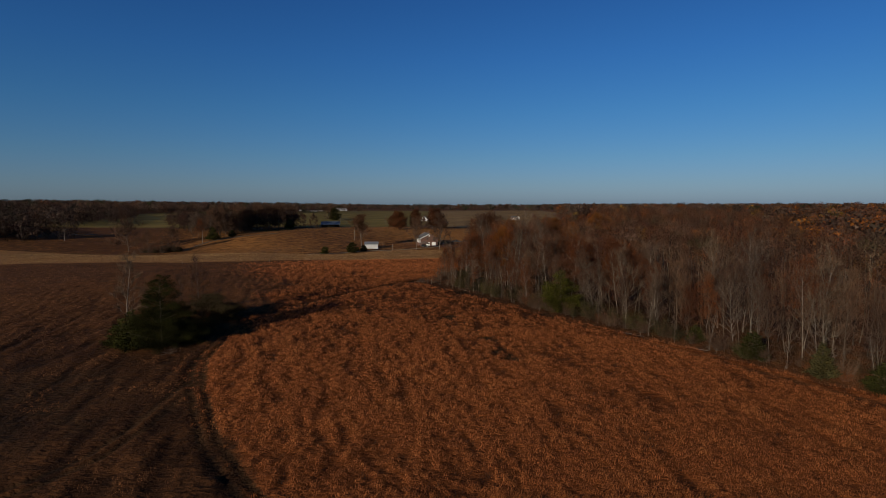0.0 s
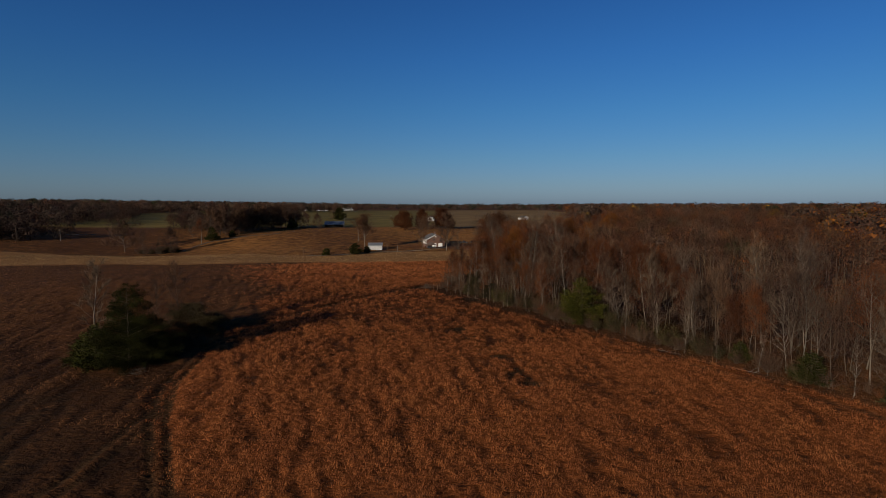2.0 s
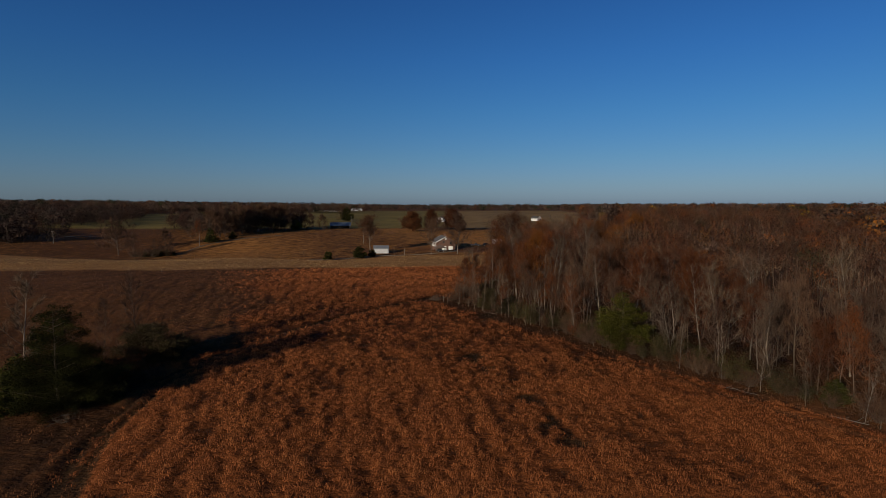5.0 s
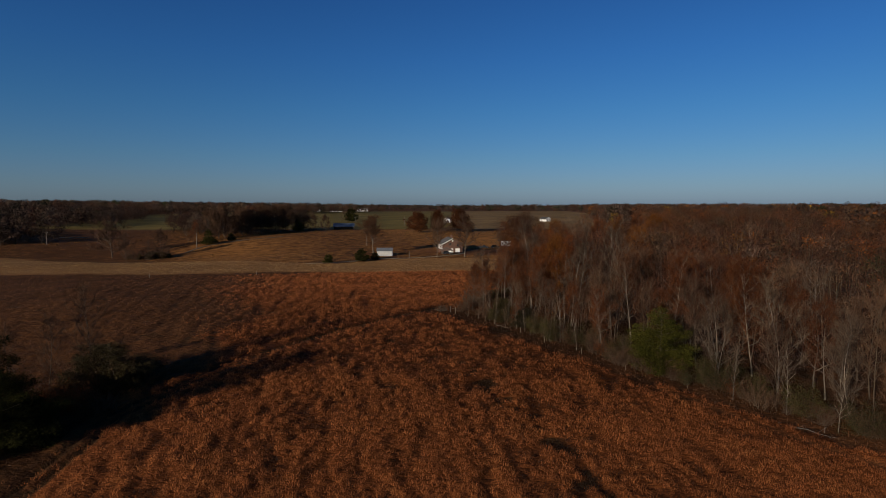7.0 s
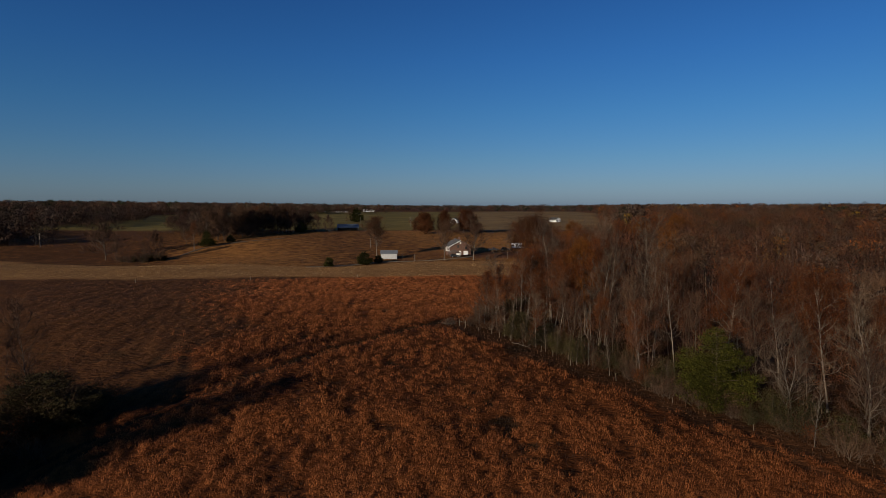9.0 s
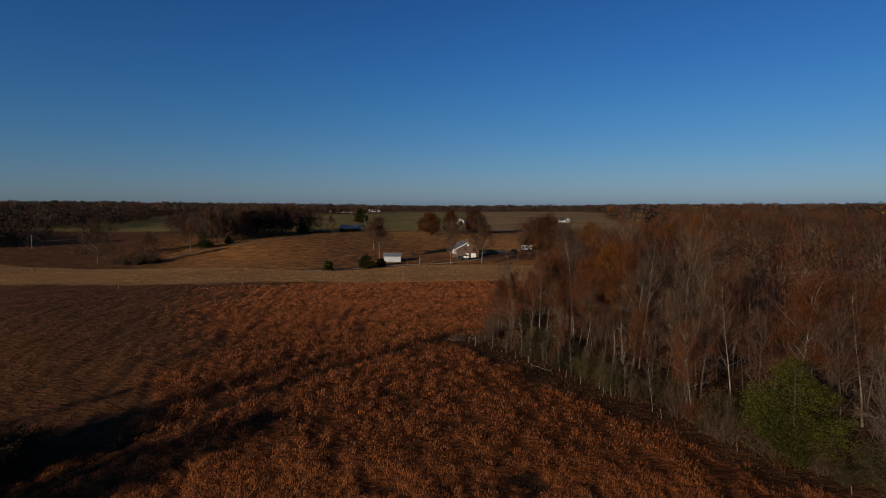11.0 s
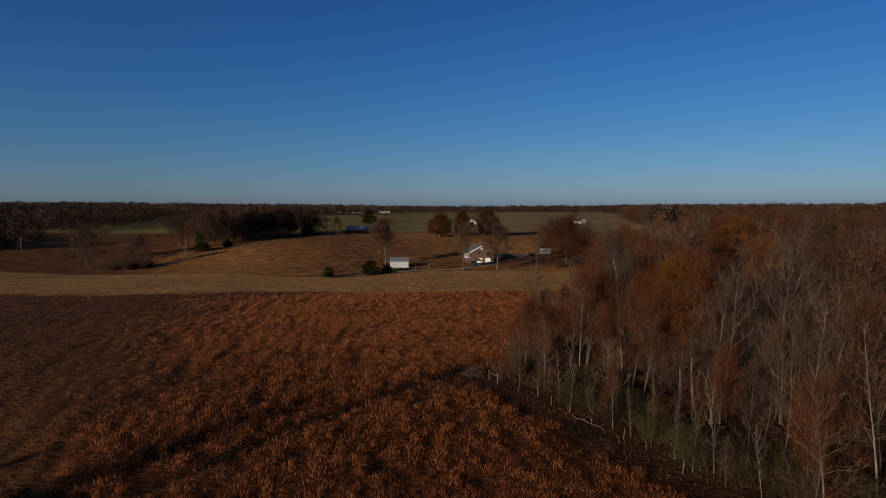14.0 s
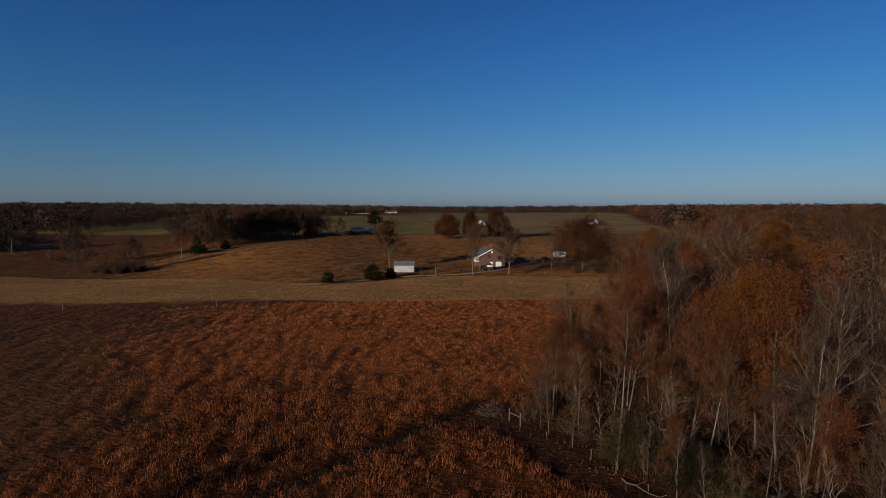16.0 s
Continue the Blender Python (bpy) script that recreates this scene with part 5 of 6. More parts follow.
def build_stubble():
    """Cut straw left standing in the pale field."""
    rng = np.random.default_rng(51)
    p = jittered(-230, 42, 205, 322, 0.8, rng, 0.6)
    c, w = covers(p[:, 0], p[:, 1])
    p = p[(c[:, 1] > 0.6) & (rng.uniform(0, 1, len(p)) < 0.8)]
    n, blades = len(p), 5
    base = np.repeat(np.c_[p, land(p[:, 0], p[:, 1]) - 0.03], blades, 0)
    base[:, :2] += rng.normal(size=(n * blades, 2)) * 0.3
    tip = base + rng.normal(size=(n * blades, 3)) * [0.16, 0.16, 0.05] + [0, 0, 0.26]
    g = Growth()
    g.slivers(base, tip, 0.05, rng)
    v, f = g.arrays()
    windrow = lumps(p[:, 0] * 0.12, p[:, 1], 1.5, 6)[:, None]
    tint = np.repeat(np.array([0.46, 0.27, 0.115]) * (0.35 + 0.9 * windrow) * rng.uniform(0.04, 1.0, (n, 1)) ** 1.4, blades * 3, 0)
    me = mesh_of("straw_stubble", v, f, M_GROWTH, tint)
    tagged(new("straw_stubble", me), "short pale straw stubble left after the harvest", "stubble", kind="stuff")


build_stubble()


def build_hill_grass():
    """Tussocks of dry grass over the pasture behind the stubble."""
    rng = np.random.default_rng(61)
    p = jittered(-330, 40, 282, 474, 2.3, rng, 0.6)
    c, w = covers(p[:, 0], p[:, 1])
    thick = lumps(p[:, 0], p[:, 1], 7.0, 3) * 0.6 + lumps(p[:, 0], p[:, 1], 2.6, 4) * 0.4
    off_lane = (near_line(p[:, 0], p[:, 1], DRIVE) > 2.2) & (near_line(p[:, 0], p[:, 1], UPPER_LANE) > 2.2)
    p = p[(c[:, 1] < 0.3) & (w[:, 1] < 0.5) & off_lane & (thick > rng.uniform(0.2, 0.75, len(p)))]
    n, blades = len(p), 7
    base = np.repeat(np.c_[p, land(p[:, 0], p[:, 1]) - 0.05], blades, 0)
    base[:, :2] += rng.normal(size=(n * blades, 2)) * 0.45
    tip = base + rng.normal(size=(n * blades, 3)) * [0.2, 0.2, 0.08] + [0, 0, 0.42]
    g = Growth()
    g.slivers(base, tip, 0.17, rng)
    v, f = g.arrays()
    hue = lumps(p[:, 0], p[:, 1], 22.0, 6)[:, None]
    tone = np.array([0.13, 0.056, 0.0155]) * (1 - hue) + np.array([0.15, 0.075, 0.024]) * hue
    # dimmer to the left, where tree shadows on the slope are put into the tone
    tone = tone * (0.95 + 0.2 * smooth(-165, -95, p[:, :1]))
    tint = np.repeat(tone * rng.uniform(0.35, 0.95, (n, 1)), blades * 3, 0)
    me = mesh_of("pasture_grass", v, f, M_GROWTH, tint)
    tagged(new("pasture_grass", me), "dry tan grass in low tussocks on the slope", "grass", kind="stuff")


build_hill_grass()

# ---- the cedar and its companions in the field ----
plant(CEDAR[0], -52.8, 101.8, 20, 0.95, 1.06)
plant(CEDAR[2], -58.6, 102.2, 70, 1.4, 1.55, label="lower green cedar crowded against the large one")
plant(CEDAR[2], -49.6, 106, 150, 1.0, 1.1, label="dark low cedar in the large one's shade")
plant(CEDAR[2], -62.6, 105, 150, 1.0, label="outer low cedar of the field clump")
SNAG = hardwood("snag", 400, 15.5, 2.9, M_BARK, M_TWIG, label="thin leaning dead tree with a whitish trunk", bare_to=0.26, limbs=24, forks=5, twigs=22, girth=0.009, crooked=0.07, steep=0.8, twig_w=0.03)
plant(SNAG, -64.5, 111, 0, 1.25, 1.2)
# extra tree, added so that the long shadow across the field is denser
plant(BROWN[2], -57.5, 118.0, 90, 0.72, 0.7, label="added fine-twigged tree behind the cedar, to thicken the shadow")
plant(BROWN[0], -54.5, 122.5, 0, 0.95, 0.92, label="small bare brown tree beside the cedar clump")
plant(TWIG_BUSH[0], -51.5, 119.5, 0, 1.55, label="grey-brown rounded thicket in the field")
plant(THICKET, -51.5, 121.0, 60, 1.2, 1.05)
plant(LEAF_BUSH, -55, 115, 60, 1.2, label="dry red-brown bush between cedar and thicket")
plant(LEAF_BUSH, -51, 113, 60, 1.3, label="dry pinkish-brown bush between cedar and thicket")
plant(CEDAR[2], -57, 109.5, 250, 1.5, 1.5, label="dark cedar crowded behind the large one")
plant(BROWN[1], -66, 122, 60, 0.75, label="thin bare tree behind the cedar clump")
plant(TWIG_BUSH[0], -58, 117, 60, 1.2, label="tangled bare thicket behind the cedar")
plant(TWIG_BUSH[1], -46, 113, 60, 1.0, label="low tangle of fallen branches and twigs")

# ---- fences ----
def post(x, y, h=1.25, r=0.07, group="field fence posts", lean=0.0, label="weathered pale fence post on the field border"):
    ob = thing("fence_post", label, "fence post", group, spot(x, y, 0) @ pose(0, 0, 0, lean, lean * 0.6, 0))
    bm = rod(r * 1.05, r * 0.9, h + 0.2, 8, Matrix.Translation((0, 0, -0.2)))
    part("post", bm, M_POST, ob)
    part("cap", rod(r * 0.9, r * 0.3, 0.06, 8, Matrix.Translation((0, 0, h))), M_POST, ob)
    return ob


for x in (-109.7, -75.8, -41.0, -9.1, 24.5):
    post(x, float(fence_y(x)), 1.4, 0.1)
for y in (165.5, 163.2, 161, 158.6, 155.8, 152.5, 149.4, 145.6, 139, 131.5, 124.5, 112, 101, 92.5):
    post(float(wood_x(y)) - 0.4 + RANDOM.uniform(-0.3, 0.3), y + RANDOM.uniform(-0.6, 0.6), RANDOM.uniform(0.7, 1.25), 0.04, "wood fence posts", RANDOM.uniform(-7, 7), "pale leaning post of the old fence along the wood")


def corner_brace(x, y, turn):
    ob = thing("fence_brace", "pale wooden corner brace of two posts and a rail", "fence", m=spot(x, y, turn))
    for dx in (-0.9, 0.9):
        part("post", rod(0.075, 0.065, 1.75, 8, Matrix.Translation((dx, 0, -0.3))), M_POST, ob)
    part("rail", rod(0.045, 0.045, 1.7, 8, Matrix.Translation((-0.85, 0, 1.0)) @ pose(0, 0, 0, 0, 90, 0)), M_POST, ob)
    return ob


corner_brace(-3.9, 168.8, -50)


def fallen_log(x, y, turn, length, r, label):
    rng = np.random.default_rng(int(abs(x * 10 + y)))
    ob = thing("fallen_log", label, "log", m=spot(x, y, turn))
    g = Growth()
    n = 6
    line = np.c_[np.linspace(0, length, n + 1), rng.normal(size=n + 1) * 0.12, 0.1 + r + rng.normal(size=n + 1) * 0.03]
    rr = r * (1 - 0.6 * np.linspace(0, 1, n + 1))
    g.tubes(line[:-1], line[1:], rr[:-1], rr[1:], 7)
    part("trunk", g.mesh("trunk", M_BARK), M_BARK, ob)
    for k in (2, 4, 5):
        b = Growth()
        tip = line[k] + np.array([0.7, rng.normal() * 0.9, 0.5])
        b.tubes(line[k], tip, rr[k] * 0.5, 0.02, 5)
        part("branch", b.mesh("branch", M_BARK), M_BARK, ob)
    return ob


fallen_log(5.0, 157.7, -52, 4.6, 0.045, "pale fallen trunk lying along the wood's edge")
fallen_log(36.5, 113.5, -42, 6.0, 0.06, "pale fallen trunk in the leaf litter")
fallen_log(47, 103.5, -45, 4.0, 0.1, "short broken trunk in the leaf litter")


def utility_pole(x, y, h, arm=True, turn=20):
    ob = thing("utility_pole", "slim weathered utility pole standing in pasture", "utility pole", "utility poles", spot(x, y, turn))
    part("pole", rod(0.16, 0.1, h + 0.4, 10, Matrix.Translation((0, 0, -0.4))), M_POLE, ob)
    if arm:
        bar = part("crossarm", box(1.6, 0.1, 0.12, 0, 0.12, h - 0.7, 0.01), M_POLE, ob)
        for dx in (-0.7, 0.7):
            part("insulator", rod(0.05, 0.04, 0.14, 8, Matrix.Translation((dx, 0.12, h - 0.58))), M_WHITE, bar)
    return ob


utility_pole(-253, 368, 8.2)
utility_pole(-158.5, 363, 8.8, False)
utility_pole(-56.5, 354, 7.6, False)
utility_pole(-101, 545, 8.5)
utility_pole(-58, 560, 8.5)
utility_pole(-27.5, 304.0, 3.4, False)

# ---- trees of the hollow, the farmyard and the rise ----
PASTURE = "pasture trees"
plant(BROWN[1], -157, 293, 0, 1.05, 1.1, label="lone broad bare tree beside the stubble")
plant(OPEN_OAK[0], -194.5, 340, 50, 1.45, 1.4, label="broad bare spreading tree in the hollow")
plant(BROWN[1], -170, 334, 0, 0.8, label="bare tree rising from the hollow's thicket")
plant(ROW_TREE[1], -165, 338, 90, 1.0, 1.1, label="dense bare tree rising from the hollow's thicket")
for x, y, s in ((-171, 336, 0.85), (-166.5, 336, 0.95), (-162, 337, 0.7)):
    plant(ROUND_CEDAR, x, y, None, s * 1.2, s * 0.8, label="dark evergreen bush in the hollow", group="hollow thickets")
for x, y, s in ((-176, 331, 1.5), (-169, 332, 1.9), (-164, 335, 1.8), (-182, 334, 1.2)):
    plant(TWIG_BUSH[0], x, y, None, s, s * 0.9, label="dark bare thicket in the hollow", group="hollow thickets")
    plant(OLIVE_BUSH[1], x + 1.5, y + 1.0, None, s, s * 0.9, label="dark evergreen undergrowth in the hollow", group="hollow thickets")
plant(CEDAR[2], -156, 372, 0, 1.7, 1.9, label="dark cedar at the end of the tree row")
plant(CEDAR[2], -147, 384, 50, 1.0, label="dark low cedar in the tree row")
plant(RUSSET[1], -168, 378, 0, 0.95, label="slim oak with dry brown leaves above the hollow")
plant(BARE[3], -172, 380, 0, 0.7, label="pale broken-topped tree above the hollow")
for i in range(19):
    u = i / 18
    x, y = -158 + 30 * u ** 1.5 + RANDOM.uniform(-9, 4), 388 + 82 * u + RANDOM.uniform(-3, 7)
    kind = (ROW_TREE + OPEN_OAK[1:])[int(RANDOM.integers(4))]
    size = RANDOM.uniform(1.05, 1.4) * (1.15 - 0.22 * u)
    plant(kind, x, y, None, size, label="bare brown tree of the row on the rise", group="row on the rise")
plant(CEDAR[1], -129, 463, 0, 0.85, label="dark cedar near the end of the row")
plant(ROW_TREE[0], -116.5, 462, 20, 0.8, label="bare open-grown oak beside the blue-roofed barn")
plant(ROW_TREE[1], -107.5, 464, 80, 0.88, label="bare open-grown oak beside the blue-roofed barn")
plant(YARD_TREE[0], -46.5, 316.5, 0, 1.3, 1.08, label="tall bare tree behind the small shed")
plant(ROUND_CEDAR, -48.4, 293.5, 0, 1.05, 1.2, label="dark green cedar beside the gravel drive")
plant(ROUND_CEDAR, -43.0, 299, 70, 0.72, 0.75, label="small dark cedar against the shed")
plant(ROUND_CEDAR, -60.6, 283.5, 120, 0.8, 0.82, label="round dark evergreen bush at the stubble's border")
plant(SAPLING[1], -73, 287, 0, 0.75, label="small bare tree at the stubble's border")
plant(SAPLING[1], -33, 305, 0, 0.75, label="small bare tree beside the shed")
plant(YARD_TREE[1], -14.5, 305.5, 0, 0.85, 1.15, label="narrow bare tree in front of the brick house")
plant(YARD_TREE[1], -1.5, 306.5, 120, 1.3, 1.0, label="bare yard tree in front of the garage")
plant(BARE[1], 14, 312, 0, 0.75, label="pale leaning yard tree")
plant(BIG_OAK, 26.0, 318, 0, 1.02, 1.08)
plant(RUSSET[0], 20, 330, 0, 0.9, label="russet oak behind the broad one")
plant(LEAF_BUSH, 22, 311, 0, 1.0, label="tan bush under the broad oak")
plant(OLIVE_BUSH[0], 31, 312, 0, 0.9, label="dark bush under the broad oak")
plant(OLIVE_BUSH[1], 36, 310, 0, 0.9, label="olive bush at the end of the stubble")
plant(TWIG_BUSH[1], 5, 312, 0, 0.8, label="bare garden shrub beside the drive")
plant(ROUND_OAK, -35.5, 446, 0, 1.1, 1.1)
plant(RUSSET[0], -8, 452, 0, 0.95, label="russet tree beyond the house")
plant(ROUND_OAK, -5, 456, 100, 1.1, 1.2)
plant(ROUND_OAK, -22, 454, 200, 0.75, 1.2)
for x, y, s in ((42, 316, 1.3), (47, 314, 1.1), (37.5, 313, 0.9), (52, 318, 1.4)):
    plant(ROUND_CEDAR, x, y, None, s, s * 0.9, label="dark evergreen thicket between oak and wood", group="thicket by the oak")
    plant(TWIG_BUSH[0], x + 2, y - 3, None, s, group="thicket by the oak")
plant(OPEN_OAK[2], -3, 444, 0, 0.9, group=PASTURE)
plant(OPEN_OAK[1], -16, 446, 0, 0.8, group=PASTURE)
plant(ROW_TREE[0], -134, 662, 0, 1.2, label="dense dark tree in the green pasture", group=PASTURE)
plant(ROUND_CEDAR, -130, 660, 0, 2.4, 3.2, label="dense dark evergreen in the green pasture")


# ---- buildings ----
def gable_roof(parent, w, d, eave, ridge, over, material, thick=0.14, trim=M_WHITE, rake=True, right_shade_trim=None):
    """Two roof slabs with their ridge along y, and rake boards on both gables."""
    half = w / 2 + over
    drop = (ridge - eave) * over / (w / 2)
    for s in (-1, 1):
        bm = prism([(0, ridge), (s * half, eave - drop), (s * half, eave - drop + thick), (0, ridge + thick)], d + 2 * over)
        slab = part("roof", moved(bm, pose(0, -over, 0)), material, parent)
        if rake:
            for y in (-over - 0.05, d + over):
                b = prism([(0, ridge - 0.2), (s * half, eave - drop - 0.2), (s * half, eave - drop + thick + 0.02), (0, ridge + thick + 0.02)], 0.05)
                part("rake_board", moved(b, pose(0, y, 0)), (right_shade_trim or trim) if s > 0 else trim, slab)
    part("ridge_cap", box(0.3, d + 2 * over, 0.05, 0, d / 2, ridge + thick - 0.02), material, parent)


def window(parent, w, h, m, trim=M_WHITE):
    pane = part("window", moved(box(w, 0.06, h, 0, 0, 0), m), M_GLASS, parent)
    for dx, dz, ww, hh in ((0, -0.08, w + 0.2, 0.1), (0, h, w + 0.2, 0.1), (-w / 2 - 0.05, 0, 0.1, h), (w / 2 + 0.05, 0, 0.1, h), (0, h / 2 - 0.03, w, 0.05)):
        part("window_frame", moved(box(ww, 0.1, hh, dx, -0.03, dz), m), trim, pane)


def brick_house():
    ob = thing("brick_house", "brick farmhouse with grey shingled roof, white trim and two garage doors", "house", m=spot(-7.6, 325, 12, sink=0.2))
    w, d, eave, ridge = 10.2, 14.0, 4.7, 7.3
    part("wall", prism([(-w / 2, 0), (w / 2, 0), (w / 2, eave), (0, ridge), (-w / 2, eave)], 0.3), M_BRICK, ob)
    part("wall", moved(prism([(-w / 2, 0), (w / 2, 0), (w / 2, eave), (0, ridge), (-w / 2, eave)], 0.3), pose(0, d - 0.3, 0)), M_BRICK, ob)
    for s in (-1, 1):
        part("wall", box(0.3, d - 0.6, eave, s * (w / 2 - 0.15), d / 2, 0), M_BRICK, ob)
    # right rake boards take a brown tone for their shaded side; the lit left stays white
    gable_roof(ob, w, d, eave, ridge, 0.55, M_SHINGLE, right_shade_trim=M_BROWN_SHINGLE)
    for x in (-0.9, 2.6):
        door = part("garage_door", box(2.3, 0.08, 2.2, x, -0.05, 0.05, 0.01), M_WHITE, ob)
        for k in range(4):
            part("door_panel", box(2.1, 0.03, 0.42, x, -0.105, 0.14 + k * 0.53, 0.008), M_WHITE, door)
    window(ob, 0.9, 1.1, pose(-1.2, -0.04, 3.9), M_BROWN_SHINGLE)
    window(ob, 0.9, 1.1, pose(2.6, -0.04, 3.3), M_BROWN_SHINGLE)
    part("gable_vent", box(0.6, 0.05, 0.7, 0, -0.03, 5.7, 0.02), M_WHITE, ob)
    porch = part("porch", box(1.5, 4.0, 0.2, -w / 2 - 0.75, 2.2, 2.3), M_WHITE, ob, "small raised porch with white columns")
    for k in range(3):
        part("column", rod(0.1, 0.09, 2.3, 10, Matrix.Translation((-w / 2 - 1.35, 0.5 + k * 1.7, 2.5))), M_WHITE, porch)
        part("pier", box(0.3, 0.3, 2.3, -w / 2 - 1.35, 0.5 + k * 1.7, 0.0), M_BRICK, porch)
    roof = part("porch_roof", moved(prism([(-w / 2 - 1.7, eave - 0.25), (-w / 2 - 0.4, eave + 0.1), (-w / 2 - 0.4, eave + 0.22), (-w / 2 - 1.7, eave - 0.13)], 4.4), pose(0, 0.0, 0)), M_SHINGLE, ob)
    part("fascia", box(0.06, 4.4, 0.24, -w / 2 - 1.73, 2.2, eave - 0.36), M_WHITE, roof)
    for k in range(3):
        window(ob, 1.0, 1.3, pose(-w / 2 - 0.02, 2.2 + 2.6 * k, 2.9, 0, 0, -90))
    for k in range(4):
        window(ob, 1.1, 1.2, pose(w / 2 + 0.02, 2.0 + 3.4 * k, 2.7, 0, 0, 90))
    part("chimney", box(0.9, 0.7, 2.2, 1.2, 9.5, 6.2, 0.02), M_BRICK, ob)
    return ob


def metal_shed():
    ob = thing("metal_shed", "small white sheet-metal shed with a grey roof", "shed", m=spot(-40.3, 312.0, 6, sink=0.1))
    w, d, eave, ridge = 7.4, 5.2, 2.7, 3.9
    part("wall", box(w, 0.08, eave, 0, 0, 0), M_METAL_WALL, ob)
    part("wall", box(w, 0.08, eave, 0, d, 0), M_METAL_WALL, ob)
    for s in (-1, 1):
        part("wall", moved(prism([(0.04, 0), (d - 0.04, 0), (d - 0.04, eave), (d / 2, ridge), (0.04, eave)], 0.08), pose(s * (w / 2 - 0.04) + 0.04, 0, 0, 0, 0, 90)), M_METAL_WALL, ob)
    for k in range(19):
        part("rib", box(0.05, 0.04, eave - 0.05, -w / 2 + 0.2 + k * (w - 0.4) / 18, -0.055, 0.0), M_METAL_WALL, ob)
    over = 0.3
    for s in (0, 1):
        a, b = (-over, eave - 0.14), (d / 2, ridge)
        if s:
            a, b = (d + over, eave - 0.14), (d / 2, ridge)
        bm = prism([a, b, (b[0], b[1] + 0.08), (a[0], a[1] + 0.08)], w + 2 * over)
        part("roof", moved(bm, pose(w / 2 + over, 0, 0, 0, 0, 90)), M_METAL_ROOF, ob)
    part("ridge_cap", box(w + 2 * over, 0.35, 0.05, 0, d / 2, ridge + 0.06), M_METAL_ROOF, ob)
    part("door", box(1.0, 0.05, 2.0, 2.6, -0.08, 0.0, 0.01), M_METAL_WALL, ob)
    return ob


def open_barn(x, y, turn, w, d, eave, ridge, material, label):
    ob = thing("pole_barn", label, "barn", m=spot(x, y, turn, sink=0.1))
    for k in range(6):
        for yy in (0.1, d - 0.1):
            part("post", box(0.18, 0.18, eave + 0.1, -w / 2 + 0.2 + k * (w - 0.4) / 5, yy, -0.1), M_WOOD_DARK, ob)
    part("wall", box(w, 0.08, eave, 0, d, 0), M_WOOD_DARK, ob)
    for s in (-1, 1):
        part("wall", box(0.08, d, eave, s * w / 2, d / 2, 0), M_WOOD_DARK, ob)
    over = 0.6
    for s in (0, 1):
        a, b = ((d + over if s else -over), eave), (d / 2, ridge)
        bm = prism([a, b, (b[0], b[1] + 0.12), (a[0], a[1] + 0.12)], w + 2 * over)
        roof = part("roof", moved(bm, pose(w / 2 + over, 0, 0, 0, 0, 90)), material, ob)
        slope = math.degrees(math.atan2(ridge - eave, d / 2 + over))
        for k in range(15):
            rib = box(0.06, math.hypot(d / 2 + over, ridge - eave), 0.05, 0, math.hypot(d / 2 + over, ridge - eave) / 2, 0)
            xx = -w / 2 + k * w / 14
            m = pose(xx, -over, eave + 0.11, slope, 0, 0) if not s else pose(xx, d + over, eave + 0.11, slope, 0, 180)
            part("roof_rib", moved(rib, m), material, roof)
    part("beam", box(w, 0.12, 0.3, 0, 0.1, eave - 0.32), M_WOOD_DARK, ob)
    return ob


def white_house(x, y, turn, w, d, eave, ridge, label, roof=None, category="house", name="white_house", doors=True):
    ob = thing(name, label, category, m=spot(x, y, turn, sink=0.1))
    out = [(-w / 2, 0), (w / 2, 0), (w / 2, eave), (0, ridge), (-w / 2, eave)]
    part("wall", prism(out, 0.25), M_WHITE, ob)
    part("wall", moved(prism(out, 0.25), pose(0, d - 0.25, 0)), M_WHITE, ob)
    for s in (-1, 1):
        part("wall", box(0.25, d - 0.5, eave, s * (w / 2 - 0.125), d / 2, 0), M_WHITE, ob)
    gable_roof(ob, w, d, eave, ridge, 0.45, roof or M_SHINGLE)
    if doors:
        part("door", box(1.0, 0.06, 2.1, -w * 0.1, -0.04, 0.1, 0.01), M_WOOD_DARK, ob)
        window(ob, 1.4, 1.2, pose(-w * 0.32, -0.03, 1.2))
        window(ob, 1.4, 1.2, pose(w * 0.28, -0.03, 1.2))
        for k in range(3):
            window(ob, 1.2, 1.2, pose(-w / 2 - 0.02, d * (0.2 + 0.28 * k), 1.2, 0, 0, -90))
    return ob


brick_house()
metal_shed()
open_barn(-98, 482, 9, 15.5, 9.0, 2.5, 5.0, M_BLUE_ROOF, "open-fronted pole barn under a blue metal roof")
white_house(91, 665, 35, 6.5, 10, 2.9, 4.9, "white farmhouse with a pale gable beside the wood")
white_house(-21, 628, -10, 7, 9, 3.0, 5.2, "small white house beyond the russet trees")
white_house(-276, 1440, -75, 15, 26, 3.2, 7.0, "long white farm building near the horizon", M_WHITE, "barn", "white_barn", False)
white_house(-322, 1340, -80, 9, 30, 2.2, 3.6, "long low white farm building near the horizon", M_SHINGLE, "barn", "white_barn", False)
white_house(-345, 1330, 0, 10, 9, 3.0, 5.0, "small white building near the horizon", M_METAL_ROOF, "house", "white_house", False)


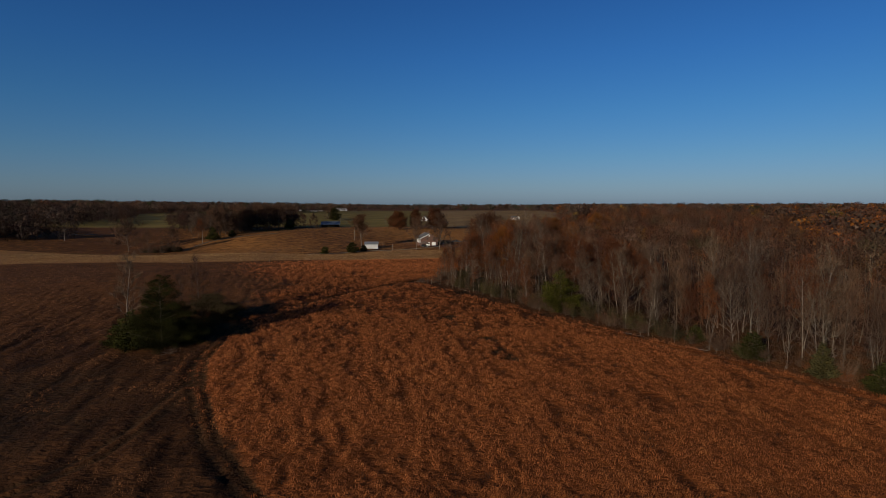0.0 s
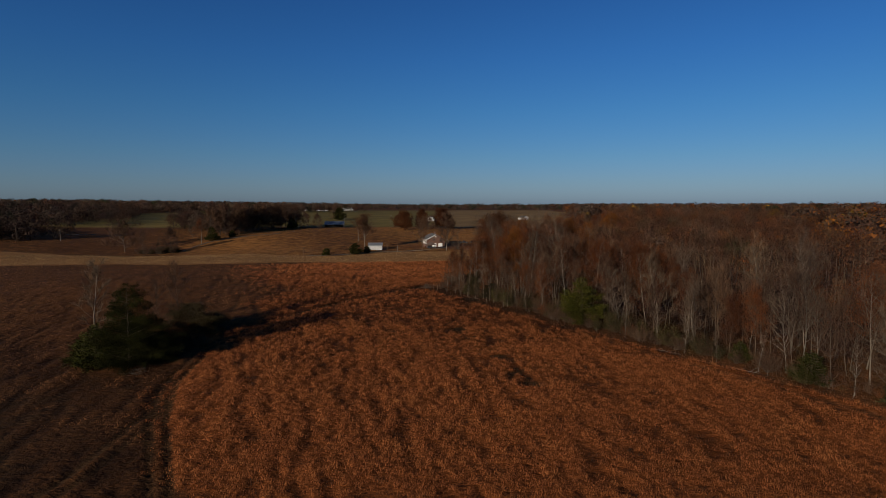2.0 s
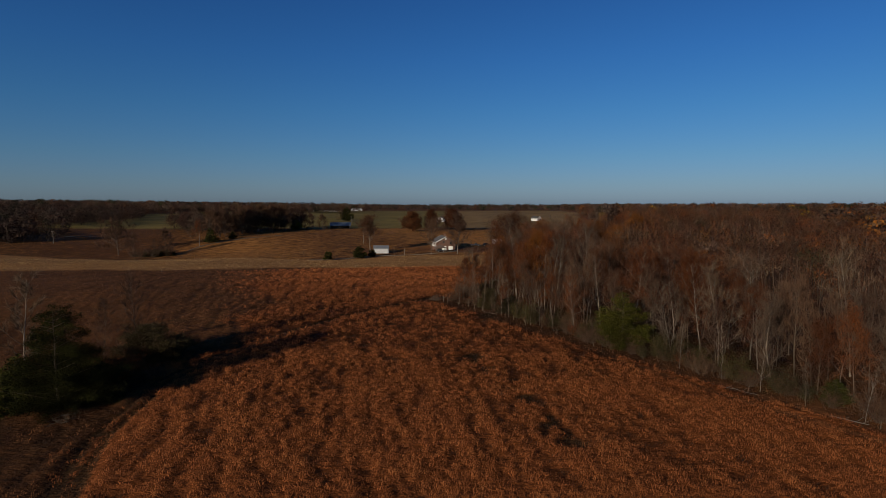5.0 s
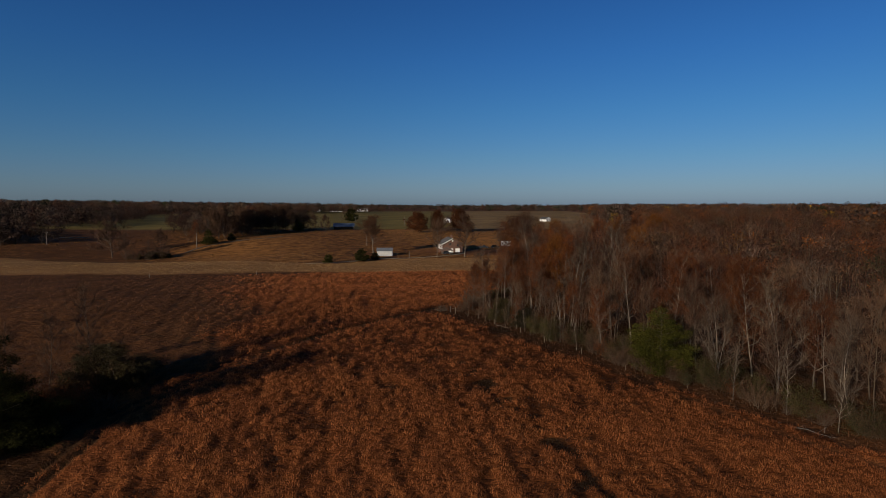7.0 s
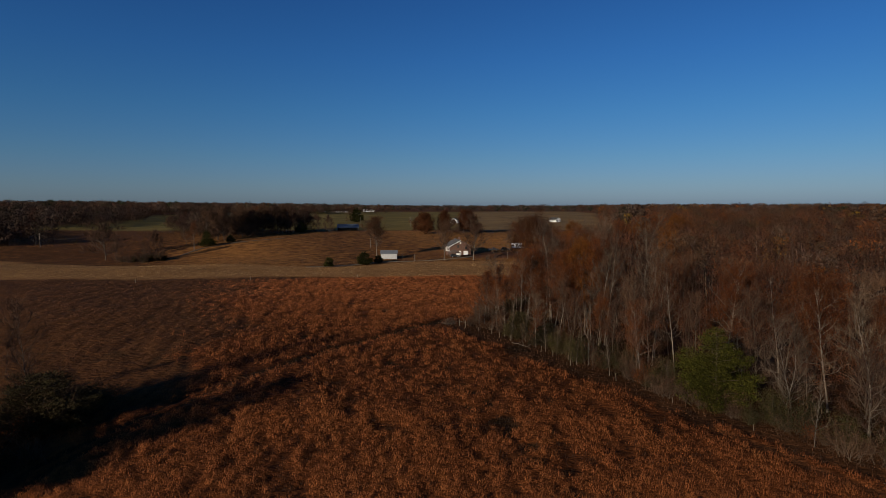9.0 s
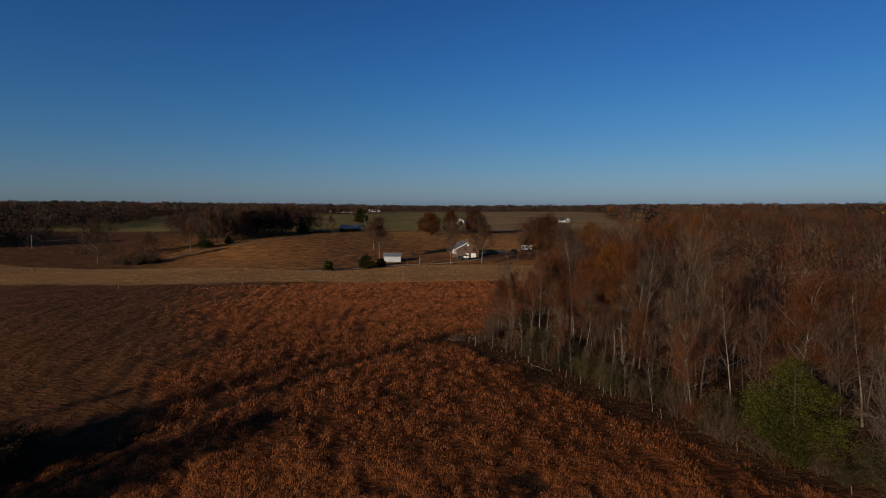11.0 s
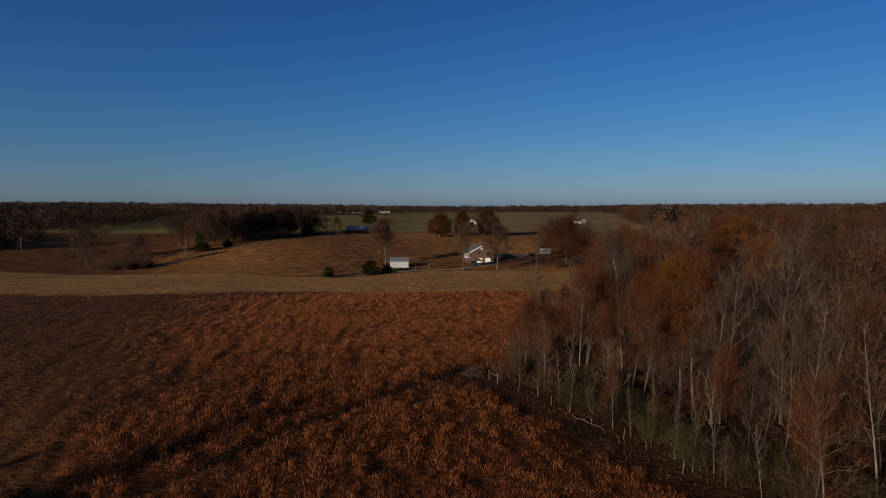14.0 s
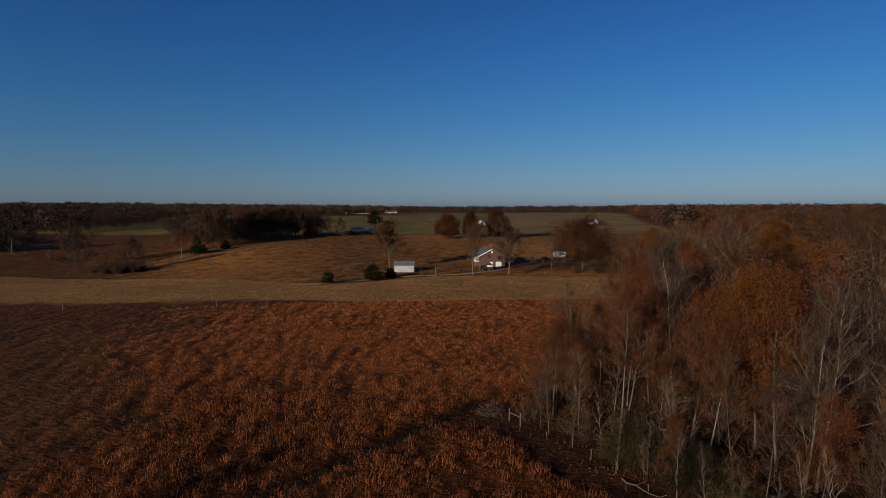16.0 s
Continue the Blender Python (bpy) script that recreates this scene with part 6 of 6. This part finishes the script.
def carport(x, y, turn):
    ob = thing("carport", "low open carport with a brown hipped roof", "carport", m=spot(x, y, turn, sink=0.05))
    for dx in (-2.4, 2.4):
        for dy in (-2.0, 2.0):
            part("post", box(0.15, 0.15, 2.2, dx, dy, -0.05), M_WOOD_DARK, ob)
    bm = bmesh.new()
    low = [bm.verts.new(p) for p in ((-3, -2.6, 2.1), (3, -2.6, 2.1), (3, 2.6, 2.1), (-3, 2.6, 2.1))]
    top = [bm.verts.new(p) for p in ((-0.6, 0, 3.6), (0.6, 0, 3.6))]
    for f in ((low[0], low[1], top[1], top[0]), (low[1], low[2], top[1]), (low[2], low[3], top[0], top[1]), (low[3], low[0], top[0]), tuple(reversed(low))):
        bm.faces.new(f)
    part("roof", bm, M_BROWN_SHINGLE, ob)
    return ob


carport(-10.2, 316.5, 10)


def vehicle(x, y, turn, paint, label, category, name, length=4.8, pickup=False):
    ob = thing(name, label, category, "parked vehicles", spot(x, y, turn))
    hl = length / 2
    side = [(-hl, 0.45), (-hl, 0.95), (-hl + 0.15, 1.05), (hl - 1.2, 1.05), (hl - 0.1, 0.9), (hl, 0.7), (hl, 0.45)]
    part("body", moved(prism(side, 1.8, 0.05), pose(0, -0.9, 0)), paint, ob)
    roof_at = -0.3 if pickup else -hl + 0.3
    cab = [(roof_at, 1.04), (roof_at + 0.25, 1.68), (hl - 2.1, 1.7), (hl - 1.35, 1.04)]
    c = part("cabin", moved(prism(cab, 1.6, 0.05), pose(0, -0.8, 0)), paint, ob)
    glass = [(roof_at + 0.2, 1.1), (roof_at + 0.38, 1.58), (hl - 2.15, 1.6), (hl - 1.6, 1.1)]
    part("side_window", moved(prism(glass, 1.64), pose(0, -0.82, 0)), M_GLASS, c)
    ws = part("windscreen", moved(box(0.04, 1.4, 0.75, 0, 0, 0), pose(hl - 1.36, 0, 1.07, 0, -48, 0)), M_GLASS, c)
    for dx in (-hl + 0.9, hl - 0.95):
        for dy in (-0.82, 0.82):
            wheel = part("wheel", rod(0.36, 0.36, 0.24, 16, Matrix.Translation((dx, dy + 0.12, 0.36)) @ pose(0, 0, 0, 90, 0, 0)), M_TYRE, ob)
            part("rim", rod(0.2, 0.2, 0.26, 12, Matrix.Translation((dx, dy + 0.13, 0.36)) @ pose(0, 0, 0, 90, 0, 0)), M_CHROME, wheel)
    for dy in (-0.65, 0.65):
        part("headlight", box(0.06, 0.35, 0.16, hl, dy, 0.68, 0.02), M_WHITE, ob)
    part("bumper", box(0.12, 1.7, 0.18, hl + 0.03, 0, 0.42, 0.03), M_CHROME, ob)
    return ob


vehicle(-10.0, 316.3, 10, M_CAR_DARK, "dark car parked under the brown carport", "car", "car", 4.4)
vehicle(8.5, 343, 5, M_CAR_DARK, "dark pickup truck parked beyond the house", "pickup truck", "pickup_truck", 5.6, True)
vehicle(15.0, 344, 5, M_CAR_DARK, "dark car parked beside the pickup", "car", "car", 4.6)


def camper(x, y, turn):
    ob = thing("camper_trailer", "white camper trailer with dark windows behind the trees", "camper", m=spot(x, y, turn))
    part("body", box(5.2, 2.3, 2.3, 0, 0, 0.6, 0.12), M_WHITE, ob)
    for dx in (-1.7, 0.1, 1.8):
        pane = part("window", box(0.9, 0.05, 0.6, dx, -1.17, 1.75, 0.01), M_GLASS, ob)
        part("window_frame", box(1.02, 0.03, 0.72, dx, -1.155, 1.69, 0.01), M_CHROME, pane)
    part("door", box(0.7, 0.05, 1.8, 1.0, -1.17, 0.75, 0.02), M_METAL_WALL, ob)
    part("stripe", box(5.0, 0.02, 0.14, 0, -1.165, 1.25), M_METAL_ROOF, ob)
    for dx in (-0.4, 0.4):
        for dy in (-1.0, 1.0):
            part("wheel", rod(0.34, 0.34, 0.22, 14, Matrix.Translation((dx, dy + 0.11, 0.34)) @ pose(0, 0, 0, 90, 0, 0)), M_TYRE, ob)
    part("tow_bar", box(1.2, 0.12, 0.12, 3.1, 0, 0.5, 0.02), M_CHROME, ob)
    part("vent", box(0.6, 0.5, 0.15, -0.8, 0, 2.88, 0.03), M_WHITE, ob)
    return ob


camper(21.2, 350.5, -8)


def brush_heap(x, y, r, h, label, seed):
    rng = np.random.default_rng(seed)
    ob = thing("brush_heap", label, "brush heap", m=spot(x, y))
    g, t = Growth(), Growth()
    n = 160
    a, d = rng.uniform(0, 6.28, n), np.sqrt(rng.uniform(0, 1, n)) * r
    p = np.c_[np.cos(a) * d, np.sin(a) * d, rng.uniform(0, 1, n) * h * (1 - d / r)]
    e = rng.normal(size=(n, 3)) * [1, 1, 0.35]
    g.tubes(p - e * 0.4, p + e * 0.4 + [0, 0, 0.2], 0.05, 0.02, 4)
    pick = rng.integers(0, n, 500)
    b = p[pick] + rng.normal(size=(500, 3)) * 0.3
    t.slivers(b, b + rng.normal(size=(500, 3)) * [0.6, 0.6, 0.5] + [0, 0, 0.25], 0.05, rng)
    tagged(part("branchwork", g.mesh("branchwork", M_BARK_DARK), M_BARK_DARK, ob), kind="stuff")
    tagged(part("twig_spray", t.mesh("twig_spray", M_TWIG_BROWN), M_TWIG_BROWN, ob), kind="stuff")
    return ob


brush_heap(-6.4, 171.2, 1.3, 1.5, "dark heap of cut brush at the field corner", 501)
brush_heap(-50, 99.5, 2.0, 0.7, "fallen pale branches at the foot of the cedar", 502)
